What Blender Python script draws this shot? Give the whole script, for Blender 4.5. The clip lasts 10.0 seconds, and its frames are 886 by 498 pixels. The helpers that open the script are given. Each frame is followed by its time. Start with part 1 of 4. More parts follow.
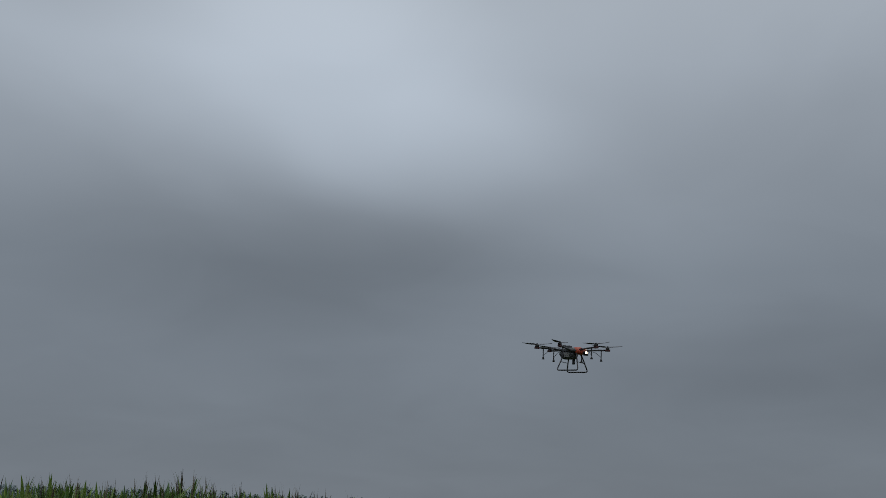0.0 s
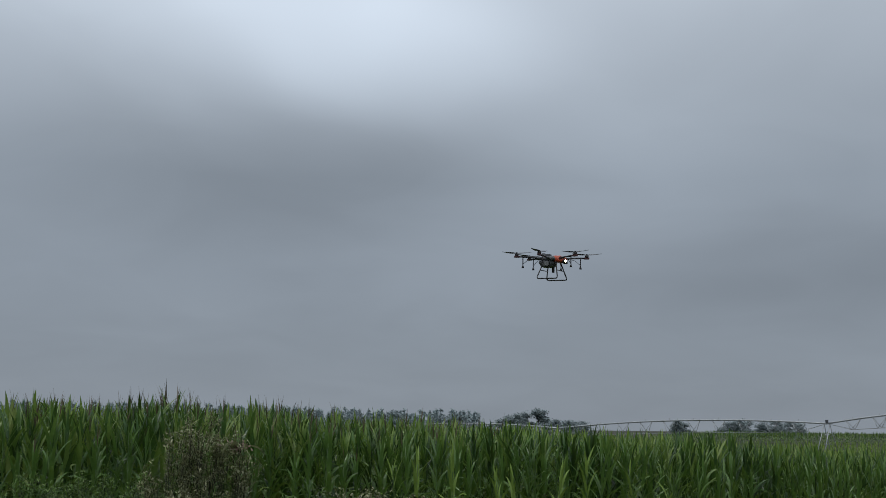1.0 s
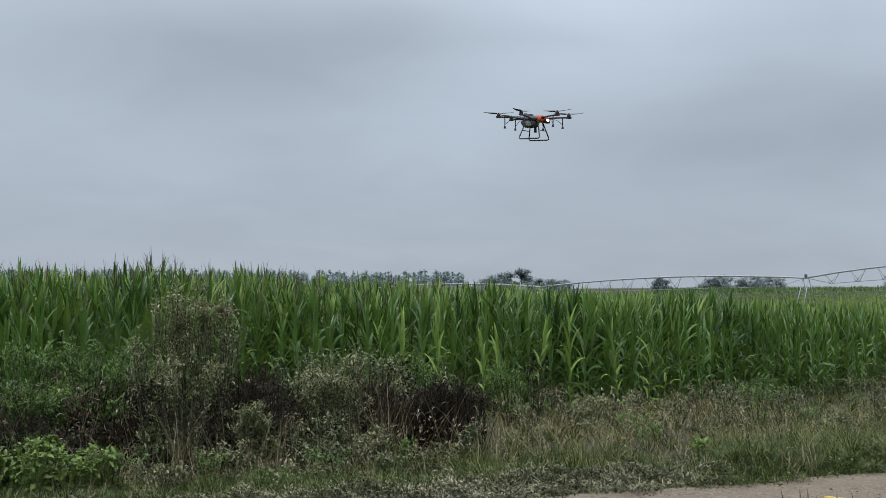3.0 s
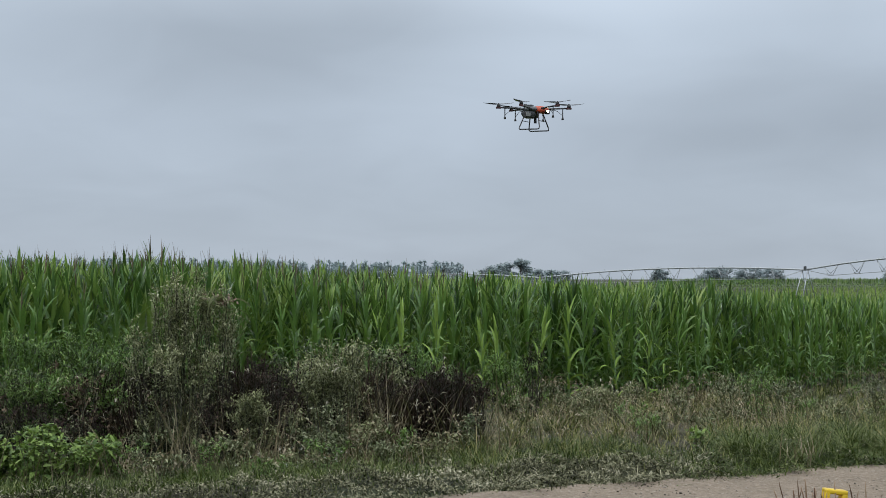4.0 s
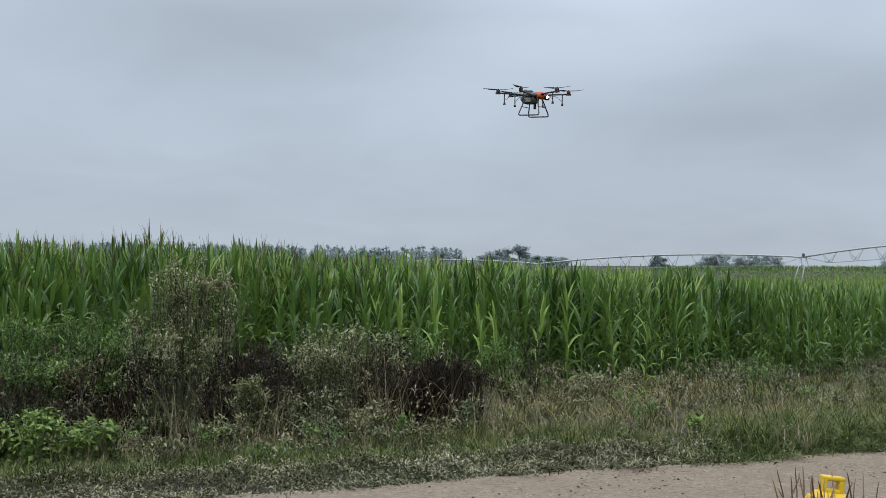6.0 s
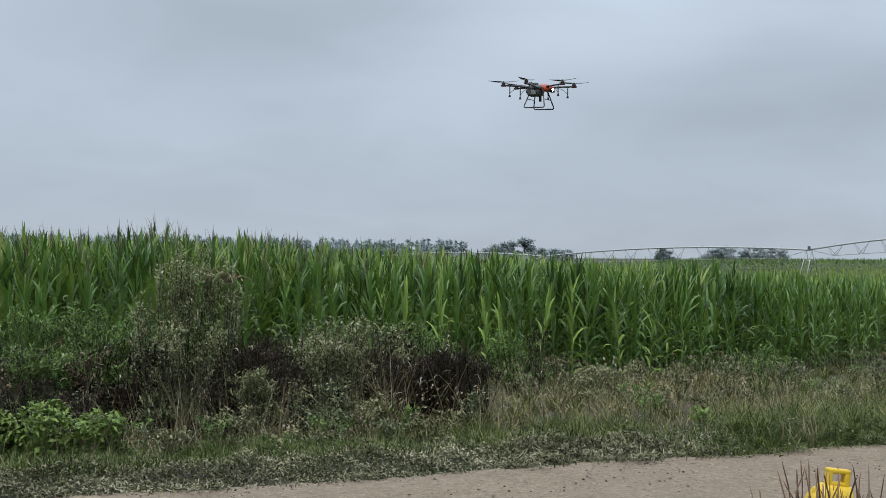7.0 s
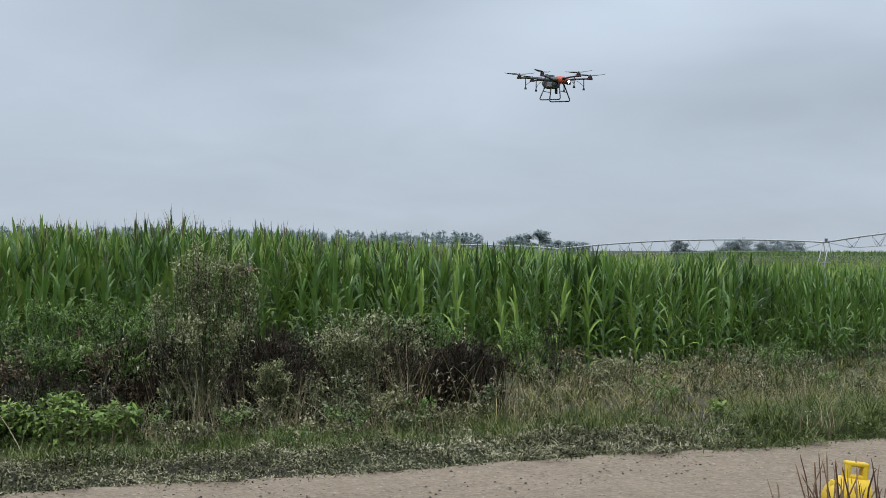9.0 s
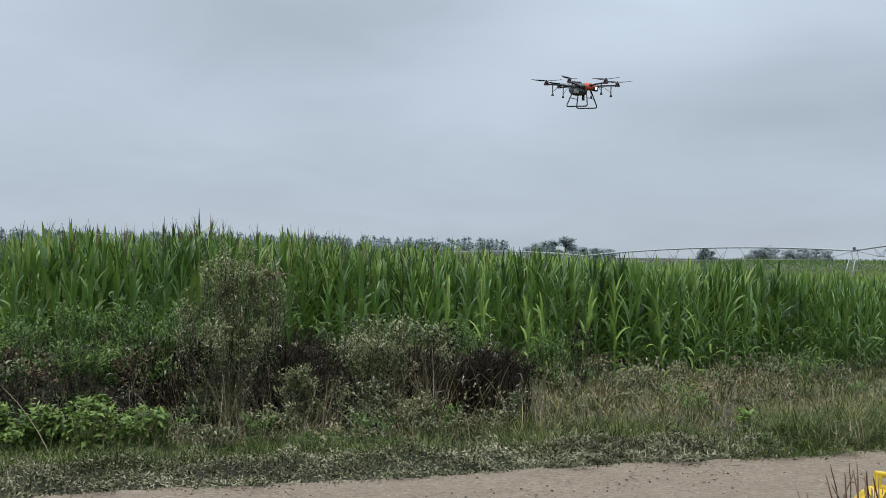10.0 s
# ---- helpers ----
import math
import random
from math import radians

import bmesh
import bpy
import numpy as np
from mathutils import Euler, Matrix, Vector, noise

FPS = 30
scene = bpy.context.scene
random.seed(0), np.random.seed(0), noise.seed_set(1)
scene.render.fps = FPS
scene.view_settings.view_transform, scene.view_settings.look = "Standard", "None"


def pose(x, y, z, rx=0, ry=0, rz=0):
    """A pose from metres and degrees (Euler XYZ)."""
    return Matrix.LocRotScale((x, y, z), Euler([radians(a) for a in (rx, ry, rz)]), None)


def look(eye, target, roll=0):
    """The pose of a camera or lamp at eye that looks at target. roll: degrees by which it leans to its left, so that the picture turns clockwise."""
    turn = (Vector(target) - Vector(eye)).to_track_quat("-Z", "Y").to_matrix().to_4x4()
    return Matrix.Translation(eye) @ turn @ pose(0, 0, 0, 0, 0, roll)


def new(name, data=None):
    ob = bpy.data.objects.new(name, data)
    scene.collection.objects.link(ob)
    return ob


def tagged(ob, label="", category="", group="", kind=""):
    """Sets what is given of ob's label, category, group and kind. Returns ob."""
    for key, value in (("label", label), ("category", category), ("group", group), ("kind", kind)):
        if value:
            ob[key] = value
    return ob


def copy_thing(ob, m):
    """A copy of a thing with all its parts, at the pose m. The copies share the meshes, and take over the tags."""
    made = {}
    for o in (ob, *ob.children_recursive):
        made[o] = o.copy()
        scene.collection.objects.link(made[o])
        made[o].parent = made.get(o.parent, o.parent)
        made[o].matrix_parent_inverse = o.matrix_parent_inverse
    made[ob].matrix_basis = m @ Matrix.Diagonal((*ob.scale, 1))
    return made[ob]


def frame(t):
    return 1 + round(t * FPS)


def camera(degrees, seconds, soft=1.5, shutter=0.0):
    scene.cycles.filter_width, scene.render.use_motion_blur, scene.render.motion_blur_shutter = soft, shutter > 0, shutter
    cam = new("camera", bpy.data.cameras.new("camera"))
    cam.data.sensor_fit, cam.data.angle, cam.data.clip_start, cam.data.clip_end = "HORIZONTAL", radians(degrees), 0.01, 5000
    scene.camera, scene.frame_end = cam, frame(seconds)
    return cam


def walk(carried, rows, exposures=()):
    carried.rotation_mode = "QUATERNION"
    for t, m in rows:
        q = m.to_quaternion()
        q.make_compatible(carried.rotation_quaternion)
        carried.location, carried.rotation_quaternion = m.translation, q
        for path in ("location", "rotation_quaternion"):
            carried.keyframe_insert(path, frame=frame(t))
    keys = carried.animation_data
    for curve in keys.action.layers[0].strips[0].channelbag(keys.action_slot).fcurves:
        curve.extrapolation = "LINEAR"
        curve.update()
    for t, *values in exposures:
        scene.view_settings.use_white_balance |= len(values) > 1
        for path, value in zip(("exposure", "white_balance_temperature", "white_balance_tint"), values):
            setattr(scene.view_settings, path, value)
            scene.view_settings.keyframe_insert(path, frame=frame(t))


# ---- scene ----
# ---- camera: a hand-held phone that tilts down and turns where it stands ----
cam = camera(40.0, 10.0, 0.85)
EYE = (0.0, 0.0, 1.7)
TURNS = [
    (0.0, 102.50, -1.72, 1.80), (0.2, 101.74, -1.51, 1.62), (0.5, 100.50, -1.11, 1.11), (1.0, 98.30, -0.72, 0.99),
    (1.5, 96.84, -0.45, 0.94), (2.0, 95.05, -0.03, 0.23), (2.5, 93.13, 0.20, 0.16), (2.7, 92.47, 0.30, 0.22),
    (3.8, 91.34, 0.06, 0.38), (4.0, 91.35, 0.03, 0.22), (4.5, 91.17, -0.06, 0.01), (5.0, 90.80, -0.29, -0.07),
    (5.5, 90.80, -0.31, -0.04), (5.7, 90.76, -0.28, 0.04), (6.8, 90.40, -0.25, 0.32), (7.0, 90.32, -0.27, 0.39),
    (7.5, 90.22, -0.29, 0.58), (8.0, 90.04, -0.22, 0.72), (8.5, 89.89, -0.27, 0.82), (9.0, 89.96, -0.26, 1.12),
    (9.5, 90.09, -0.33, 1.54), (10.0, 90.24, -0.61, 2.31),
]
STOPS = [(0.0, -1.54), (0.5, -1.28), (1.0, -1.0), (1.5, -0.87), (2.0, -0.68), (2.5, -0.42), (4.0, -0.17), (4.6, -0.15), (5.0, -0.08), (7.0, -0.10), (8.0, -0.04), (9.0, -0.02), (10.0, -0.04)]
SWAY = [(0.0, 0.008), (4.0, 0.008), (7.5, 0.0), (9.0, -0.006), (9.5, -0.012), (10.0, -0.022)]
walk(cam, [(t, pose(EYE[0] + np.interp(t, *zip(*SWAY)), *EYE[1:], a, b, c)) for t, a, b, c in TURNS], STOPS)


# ---- world: an overcast sky, and a wide weak sun behind the cloud ----
def node(tree, kind, **inputs):
    """A node with values or links put into its inputs; underscores stand for spaces, i0, i1 for numbered inputs."""
    n = tree.nodes.new(kind)
    for key, value in inputs.items():
        slot = n.inputs[int(key[1:])] if key[0] == "i" and key[1:].isdigit() else n.inputs[key.replace("_", " ")]
        if hasattr(value, "is_linked"):
            tree.links.new(value, slot)
        else:
            slot.default_value = value
    return n


def calc(tree, operation, a, b=0.0, c=0.0):
    n = node(tree, "ShaderNodeMath", i0=a, i1=b, i2=c)
    n.operation = operation
    return n.outputs[0]


def smooth(tree, value, low, high, to_low=0.0, to_high=1.0):
    n = node(tree, "ShaderNodeMapRange", Value=value, From_Min=low, From_Max=high, To_Min=to_low, To_Max=to_high)
    n.interpolation_type = "SMOOTHERSTEP"
    return n.outputs[0]


def ramp(tree, value, stops):
    n = node(tree, "ShaderNodeValToRGB", Fac=value)
    while len(n.color_ramp.elements) < len(stops):
        n.color_ramp.elements.new(0.5)
    for e, (place, colour) in zip(n.color_ramp.elements, stops):
        e.position, e.color = place, (*colour, 1)
    return n.outputs[0]


def mixed(tree, fac, a, b, blend="MIX"):
    n = tree.nodes.new("ShaderNodeMix")
    n.data_type, n.blend_type = "RGBA", blend
    for slot, value in ((n.inputs[0], fac), (n.inputs[6], a), (n.inputs[7], b)):
        if hasattr(value, "is_linked"):
            tree.links.new(value, slot)
        elif isinstance(value, tuple):
            slot.default_value = (*value, 1)
        else:
            slot.default_value = value
    return n.outputs[2]


SUN_HEIGHT, SUN_TURN = 68, 200
world = bpy.data.worlds.new("overcast")
scene.world = world
world.use_nodes = True
wt = world.node_tree
wt.nodes.clear()
sky = wt.nodes.new("ShaderNodeTexSky")
sky.sky_type, sky.sun_disc = "NISHITA", False
sky.sun_elevation, sky.sun_rotation = radians(SUN_HEIGHT), radians(SUN_TURN)
where = wt.nodes.new("ShaderNodeTexCoord").outputs["Generated"]
# cloud base: directions laid out on a sheet overhead, so that the bands flatten towards the horizon
parts3 = node(wt, "ShaderNodeSeparateXYZ", Vector=where)
up = calc(wt, "MAXIMUM", parts3.outputs[2], 0.0)
lift = calc(wt, "ADD", up, 0.26)
sheet = node(wt, "ShaderNodeCombineXYZ", X=calc(wt, "DIVIDE", parts3.outputs[0], lift), Y=calc(wt, "DIVIDE", parts3.outputs[1], lift))
broad = node(wt, "ShaderNodeTexNoise", Vector=sheet.outputs[0], Scale=1.1, Detail=3.0, Roughness=0.45, Distortion=0.4).outputs[0]
fine = node(wt, "ShaderNodeTexNoise", Vector=sheet.outputs[0], Scale=3.0, Detail=3.0, Roughness=0.5, Distortion=0.8).outputs[0]
# the brighter and darker masses of the cloud layer, each a soft ellipse: sideways, up, half-widths, amount
warp = calc(wt, "MULTIPLY_ADD", broad, 0.30, -0.15)
MASSES = [(-0.15, 0.205, 0.25, 0.070, -0.22), (-0.03, 0.300, 0.12, 0.055, 0.27), (-0.13, 0.37, 0.17, 0.085, 0.30), (-0.30, 0.33, 0.15, 0.05, 0.14), (0.07, 0.20, 0.16, 0.06, 0.10),
          (0.28, 0.12, 0.22, 0.05, -0.12), (-0.02, 0.125, 0.12, 0.035, 0.06), (0.30, 0.30, 0.20, 0.10, -0.10)]
amount = calc(wt, "MULTIPLY_ADD", broad, 0.30, 0.79)
amount = calc(wt, "ADD", amount, calc(wt, "MULTIPLY_ADD", fine, 0.13, -0.065))
for mx, mz, rx, rz, force in MASSES:
    dx = calc(wt, "DIVIDE", calc(wt, "ADD", calc(wt, "SUBTRACT", parts3.outputs[0], mx), warp), rx)
    dz = calc(wt, "DIVIDE", calc(wt, "ADD", calc(wt, "SUBTRACT", parts3.outputs[2], mz), calc(wt, "MULTIPLY", warp, 0.3)), rz)
    far = calc(wt, "SQRT", calc(wt, "ADD", calc(wt, "MULTIPLY", dx, dx), calc(wt, "MULTIPLY", dz, dz)))
    amount = calc(wt, "ADD", amount, smooth(wt, far, 0.0, 1.5, force, 0.0))
grey = ramp(wt, up, [(0.0, (0.525, 0.60, 0.695)), (0.05, (0.53, 0.612, 0.715)), (0.12, (0.56, 0.65, 0.765)), (0.20, (0.645, 0.75, 0.88)),
                     (0.36, (1.15, 1.30, 1.49)), (0.55, (1.40, 1.54, 1.70)), (1.0, (1.55, 1.66, 1.78))])
cloud = mixed(wt, 1.0, grey, node(wt, "ShaderNodeCombineColor", i0=amount, i1=amount, i2=amount).outputs[0], "MULTIPLY")
haze = node(wt, "ShaderNodeBackground", Color=sky.outputs[0], Strength=0.06)
cover = node(wt, "ShaderNodeBackground", Color=cloud, Strength=1.0)
both = node(wt, "ShaderNodeMixShader", Fac=0.94)
wt.links.new(haze.outputs[0], both.inputs[1])
wt.links.new(cover.outputs[0], both.inputs[2])
wt.links.new(both.outputs[0], wt.nodes.new("ShaderNodeOutputWorld").inputs[0])

sun = new("sun", bpy.data.lights.new("sun", "SUN"))
sun.data.energy, sun.data.angle, sun.data.color = 1.7, radians(20), (1.0, 0.985, 0.96)
az = radians(SUN_TURN)
sun.matrix_world = look((0, 0, 50), (-50 * math.sin(az), -50 * math.cos(az), 50 - 50 * math.tan(radians(SUN_HEIGHT))))


# ---- materials ----
def material(name, build):
    m = bpy.data.materials.new(name)
    m.use_nodes = True
    t = m.node_tree
    t.nodes.clear()
    t.links.new(build(t), t.nodes.new("ShaderNodeOutputMaterial").inputs[0])
    return m


def leaf_material(name, colours, translucent=0.3, rough=0.5, patch=0.6, shine=0.2, through_colour=(0.16, 0.26, 0.02), value=0.78):
    """Leaves: each one its own shade along the colours, with blotches, some light shining through."""
    def build(t):
        rand = t.nodes.new("ShaderNodeNewGeometry").outputs["Random Per Island"]
        spot = t.nodes.new("ShaderNodeTexCoord").outputs["Object"]
        big = node(t, "ShaderNodeTexNoise", Vector=spot, Scale=patch, Detail=3.0, Roughness=0.6).outputs[0]
        small = node(t, "ShaderNodeTexNoise", Vector=spot, Scale=30.0, Detail=2.0).outputs[0]
        v = calc(t, "ADD", calc(t, "MULTIPLY", rand, 0.8), calc(t, "MULTIPLY_ADD", big, 1.3, -0.58))
        v = calc(t, "ADD", v, calc(t, "MULTIPLY_ADD", small, 0.24, -0.12))
        colour = ramp(t, v, [(i / (len(colours) - 1), c) for i, c in enumerate(colours)])
        colour = node(t, "ShaderNodeHueSaturation", Saturation=0.92, Value=value, Color=colour).outputs[0]
        p = node(t, "ShaderNodeBsdfPrincipled", Base_Color=colour, Roughness=rough)
        p.inputs["Specular IOR Level"].default_value = shine
        if not translucent:
            return p.outputs[0]
        tr = node(t, "ShaderNodeBsdfTranslucent", Color=mixed(t, 0.5, colour, through_colour))
        mx = node(t, "ShaderNodeMixShader", Fac=translucent)
        t.links.new(p.outputs[0], mx.inputs[1])
        t.links.new(tr.outputs[0], mx.inputs[2])
        return mx.outputs[0]
    return material(name, build)


def plain_material(name, dark, light, rough=0.5, metal=0.0, scale=8.0, bump=0.0):
    def build(t):
        spot = t.nodes.new("ShaderNodeTexCoord").outputs["Object"]
        a = node(t, "ShaderNodeTexNoise", Vector=spot, Scale=scale, Detail=4.0).outputs[0]
        b = node(t, "ShaderNodeTexNoise", Vector=spot, Scale=scale * 9, Detail=2.0).outputs[0]
        v = calc(t, "ADD", calc(t, "MULTIPLY", a, 0.7), calc(t, "MULTIPLY", b, 0.3))
        p = node(t, "ShaderNodeBsdfPrincipled", Base_Color=ramp(t, v, [(0.3, dark), (0.7, light)]), Roughness=rough, Metallic=metal)
        if bump:
            n = node(t, "ShaderNodeBump", Height=v, Strength=bump, Distance=0.02)
            t.links.new(n.outputs[0], p.inputs["Normal"])
        return p.outputs[0]
    return material(name, build)


def soil(t):
    spot = t.nodes.new("ShaderNodeTexCoord").outputs["Object"]
    a = node(t, "ShaderNodeTexNoise", Vector=spot, Scale=0.5, Detail=5.0, Roughness=0.6).outputs[0]
    b = node(t, "ShaderNodeTexNoise", Vector=spot, Scale=14.0, Detail=4.0, Roughness=0.7).outputs[0]
    earth = ramp(t, b, [(0.3, (0.012, 0.010, 0.006)), (0.55, (0.035, 0.028, 0.018)), (0.75, (0.08, 0.068, 0.044))])
    moss = ramp(t, b, [(0.3, (0.012, 0.018, 0.007)), (0.6, (0.04, 0.055, 0.02)), (0.8, (0.09, 0.10, 0.045))])
    colour = mixed(t, smooth(t, a, 0.38, 0.62), earth, moss)
    p = node(t, "ShaderNodeBsdfPrincipled", Base_Color=colour, Roughness=0.95)
    t.links.new(node(t, "ShaderNodeBump", Height=b, Strength=0.8, Distance=0.04).outputs[0], p.inputs["Normal"])
    return p.outputs[0]


def gravel(t):
    spot = t.nodes.new("ShaderNodeTexCoord").outputs["Object"]
    wide = node(t, "ShaderNodeMapping", Vector=spot, Rotation=(0, 0, radians(-21.8)), Scale=(0.25, 1.2, 1))
    ruts = node(t, "ShaderNodeTexNoise", Vector=wide.outputs[0], Scale=1.3, Detail=4.0).outputs[0]
    grit = node(t, "ShaderNodeTexNoise", Vector=spot, Scale=26.0, Detail=5.0, Roughness=0.75).outputs[0]
    stones = node(t, "ShaderNodeTexVoronoi", Vector=spot, Scale=22.0)
    base = ramp(t, ruts, [(0.3, (0.165, 0.122, 0.086)), (0.5, (0.25, 0.192, 0.140)), (0.7, (0.31, 0.245, 0.182))])
    mottle = node(t, "ShaderNodeTexNoise", Vector=spot, Scale=8.0, Detail=4.0, Roughness=0.65).outputs[0]
    base = mixed(t, 0.55, base, ramp(t, mottle, [(0.32, (0.15, 0.112, 0.078)), (0.5, (0.27, 0.212, 0.155)), (0.68, (0.40, 0.325, 0.25))]))
    base = mixed(t, 0.55, base, ramp(t, grit, [(0.3, (0.09, 0.068, 0.046)), (0.52, (0.265, 0.212, 0.154)), (0.72, (0.46, 0.39, 0.31))]))
    specks = node(t, "ShaderNodeTexVoronoi", Vector=spot, Scale=34.0)
    odd = node(t, "ShaderNodeSeparateColor", Color=specks.outputs["Color"])
    chip = calc(t, "MULTIPLY", calc(t, "GREATER_THAN", odd.outputs[0], 0.80), calc(t, "LESS_THAN", specks.outputs["Distance"], 0.36))
    base = mixed(t, calc(t, "MULTIPLY", chip, 0.75), base, ramp(t, odd.outputs[1], [(0.3, (0.07, 0.055, 0.045)), (0.8, (0.42, 0.37, 0.31))]))
    base = node(t, "ShaderNodeHueSaturation", Saturation=1.06, Value=0.71, Color=base).outputs[0]
    p = node(t, "ShaderNodeBsdfPrincipled", Base_Color=base, Roughness=0.92)
    h = calc(t, "ADD", calc(t, "MULTIPLY", grit, 0.7), calc(t, "MULTIPLY", stones.outputs[0], -0.5))
    t.links.new(node(t, "ShaderNodeBump", Height=h, Strength=0.7, Distance=0.02).outputs[0], p.inputs["Normal"])
    return p.outputs[0]


def lamp_glow(t):
    return node(t, "ShaderNodeEmission", Color=(1.0, 0.86, 0.62, 1), Strength=14.0).outputs[0]


SOIL, GRAVEL, GLOW = material("soil", soil), material("gravel", gravel), material("lit_lamp", lamp_glow)
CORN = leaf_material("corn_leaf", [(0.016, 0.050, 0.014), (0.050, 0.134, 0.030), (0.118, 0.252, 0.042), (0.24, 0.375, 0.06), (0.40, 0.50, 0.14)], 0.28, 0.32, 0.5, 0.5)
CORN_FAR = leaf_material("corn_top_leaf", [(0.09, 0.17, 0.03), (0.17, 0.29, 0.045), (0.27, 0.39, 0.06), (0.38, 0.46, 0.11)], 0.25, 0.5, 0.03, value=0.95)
STALK = plain_material("corn_stalk", (0.05, 0.11, 0.03), (0.12, 0.19, 0.06), 0.5)
TASSEL = plain_material("corn_tassel", (0.05, 0.045, 0.025), (0.15, 0.115, 0.065), 0.8)
GREEN_WEED = leaf_material("green_weed_leaf", [(0.032, 0.075, 0.015), (0.10, 0.205, 0.038), (0.19, 0.325, 0.065), (0.33, 0.46, 0.13)], 0.25, 0.5, 1.5)
TALL_WEED = leaf_material("olive_weed_leaf", [(0.07, 0.08, 0.032), (0.20, 0.225, 0.10), (0.36, 0.385, 0.20), (0.54, 0.55, 0.36)], 0.2, 0.7, 2.0, 0.1, (0.25, 0.27, 0.10))
DEAD = leaf_material("dead_brown_leaf", [(0.03, 0.02, 0.014), (0.10, 0.07, 0.045), (0.24, 0.18, 0.115), (0.42, 0.35, 0.24)], 0.1, 0.8, 2.0, 0.1, (0.2, 0.14, 0.08))
GREY_WEED = leaf_material("grey_green_weed_leaf", [(0.022, 0.029, 0.014), (0.105, 0.13, 0.06), (0.25, 0.28, 0.15), (0.50, 0.52, 0.36)], 0.12, 0.7, 2.0, 0.1)
DARK_WEED = leaf_material("dull_weed_leaf", [(0.012, 0.020, 0.008), (0.06, 0.092, 0.035), (0.17, 0.215, 0.095), (0.44, 0.46, 0.30)], 0.12, 0.6, 2.0, 0.2)
# dock brown; its near-black tones also give the thicket gaps their shade
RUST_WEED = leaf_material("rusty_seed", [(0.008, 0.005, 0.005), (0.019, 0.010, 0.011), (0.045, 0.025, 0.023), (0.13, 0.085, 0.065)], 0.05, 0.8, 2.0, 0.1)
LIME_WEED = leaf_material("bright_broad_leaf", [(0.045, 0.09, 0.018), (0.14, 0.24, 0.042), (0.26, 0.39, 0.075), (0.42, 0.53, 0.15)], 0.25, 0.45, 2.0)
STEM = plain_material("weed_stem", (0.010, 0.011, 0.007), (0.055, 0.055, 0.032), 0.8)
GREEN_STEM = plain_material("green_weed_stem", (0.05, 0.06, 0.025), (0.14, 0.14, 0.06), 0.8)
DRY = leaf_material("dry_grass", [(0.09, 0.07, 0.04), (0.19, 0.15, 0.085), (0.31, 0.255, 0.16), (0.46, 0.40, 0.29)], 0.1, 0.8, 1.0, 0.1)
GRASS = leaf_material("verge_grass", [(0.007, 0.013, 0.004), (0.036, 0.054, 0.014), (0.155, 0.168, 0.042), (0.31, 0.275, 0.105), (0.49, 0.415, 0.235)], 0.2, 0.6, 0.9, 0.15, value=0.85)
LAWN = leaf_material("short_grass", [(0.014, 0.025, 0.007), (0.055, 0.085, 0.021), (0.15, 0.195, 0.052), (0.33, 0.335, 0.145)], 0.2, 0.6, 0.9, 0.12, value=0.70)
WILT = leaf_material("wilted_cuttings", [(0.014, 0.014, 0.008), (0.088, 0.090, 0.048), (0.27, 0.265, 0.155), (0.54, 0.51, 0.36)], 0.05, 0.75, 1.6, 0.08)
REED = leaf_material("reddish_dry_stalk", [(0.11, 0.055, 0.034), (0.23, 0.13, 0.08), (0.37, 0.24, 0.15), (0.52, 0.38, 0.26)], 0.1, 0.8, 2.0, 0.1)
# far foliage: distance haze is put into the base colour, pale blue-grey
HAZED_PINE = leaf_material("haze_pale_pine_needles", [(0.36, 0.42, 0.43), (0.39, 0.455, 0.465), (0.42, 0.485, 0.495)], 0.8, 0.8, 0.05, 0.1, (0.42, 0.49, 0.50), 1.0)
HAZED_TREE = leaf_material("haze_pale_tree_leaf", [(0.30, 0.35, 0.36), (0.33, 0.385, 0.39), (0.36, 0.415, 0.42)], 0.8, 0.8, 0.05, 0.1, (0.37, 0.43, 0.44), 1.0)
BARK = plain_material("bark", (0.06, 0.05, 0.045), (0.14, 0.12, 0.10), 0.95)
ZINC = plain_material("galvanised_steel", (0.30, 0.32, 0.33), (0.48, 0.50, 0.51), 0.5, 0.6, 3.0)
RUBBER = plain_material("rubber", (0.02, 0.02, 0.02), (0.045, 0.045, 0.045), 0.8)
CARBON = plain_material("black_carbon_tube", (0.018, 0.018, 0.02), (0.04, 0.04, 0.044), 0.4)
GREYCASE = plain_material("dark_grey_plastic", (0.05, 0.055, 0.06), (0.09, 0.095, 0.10), 0.5)
TANK = plain_material("smoky_tank_plastic", (0.16, 0.165, 0.16), (0.24, 0.245, 0.24), 0.35)
ORANGE = plain_material("orange_red_plastic", (0.36, 0.05, 0.022), (0.52, 0.085, 0.035), 0.45)
MAROON = plain_material("red_motor_mount", (0.05, 0.010, 0.012), (0.09, 0.018, 0.018), 0.5)
YELLOW = plain_material("yellow_plastic", (0.50, 0.32, 0.012), (0.70, 0.48, 0.02), 0.45)
PEBBLE = leaf_material("pebbles", [(0.05, 0.042, 0.035), (0.13, 0.11, 0.085), (0.28, 0.235, 0.185), (0.48, 0.43, 0.37)], 0, 0.9, 3.0)
STRAW = leaf_material("bleached_straw", [(0.12, 0.11, 0.07), (0.26, 0.235, 0.17), (0.42, 0.39, 0.30), (0.58, 0.55, 0.45)], 0.15, 0.7, 3.0, 0.15)
FADED = leaf_material("faded_tassel", [(0.20, 0.13, 0.10), (0.34, 0.24, 0.19), (0.50, 0.40, 0.33)], 0.1, 0.8, 3.0, 0.1)
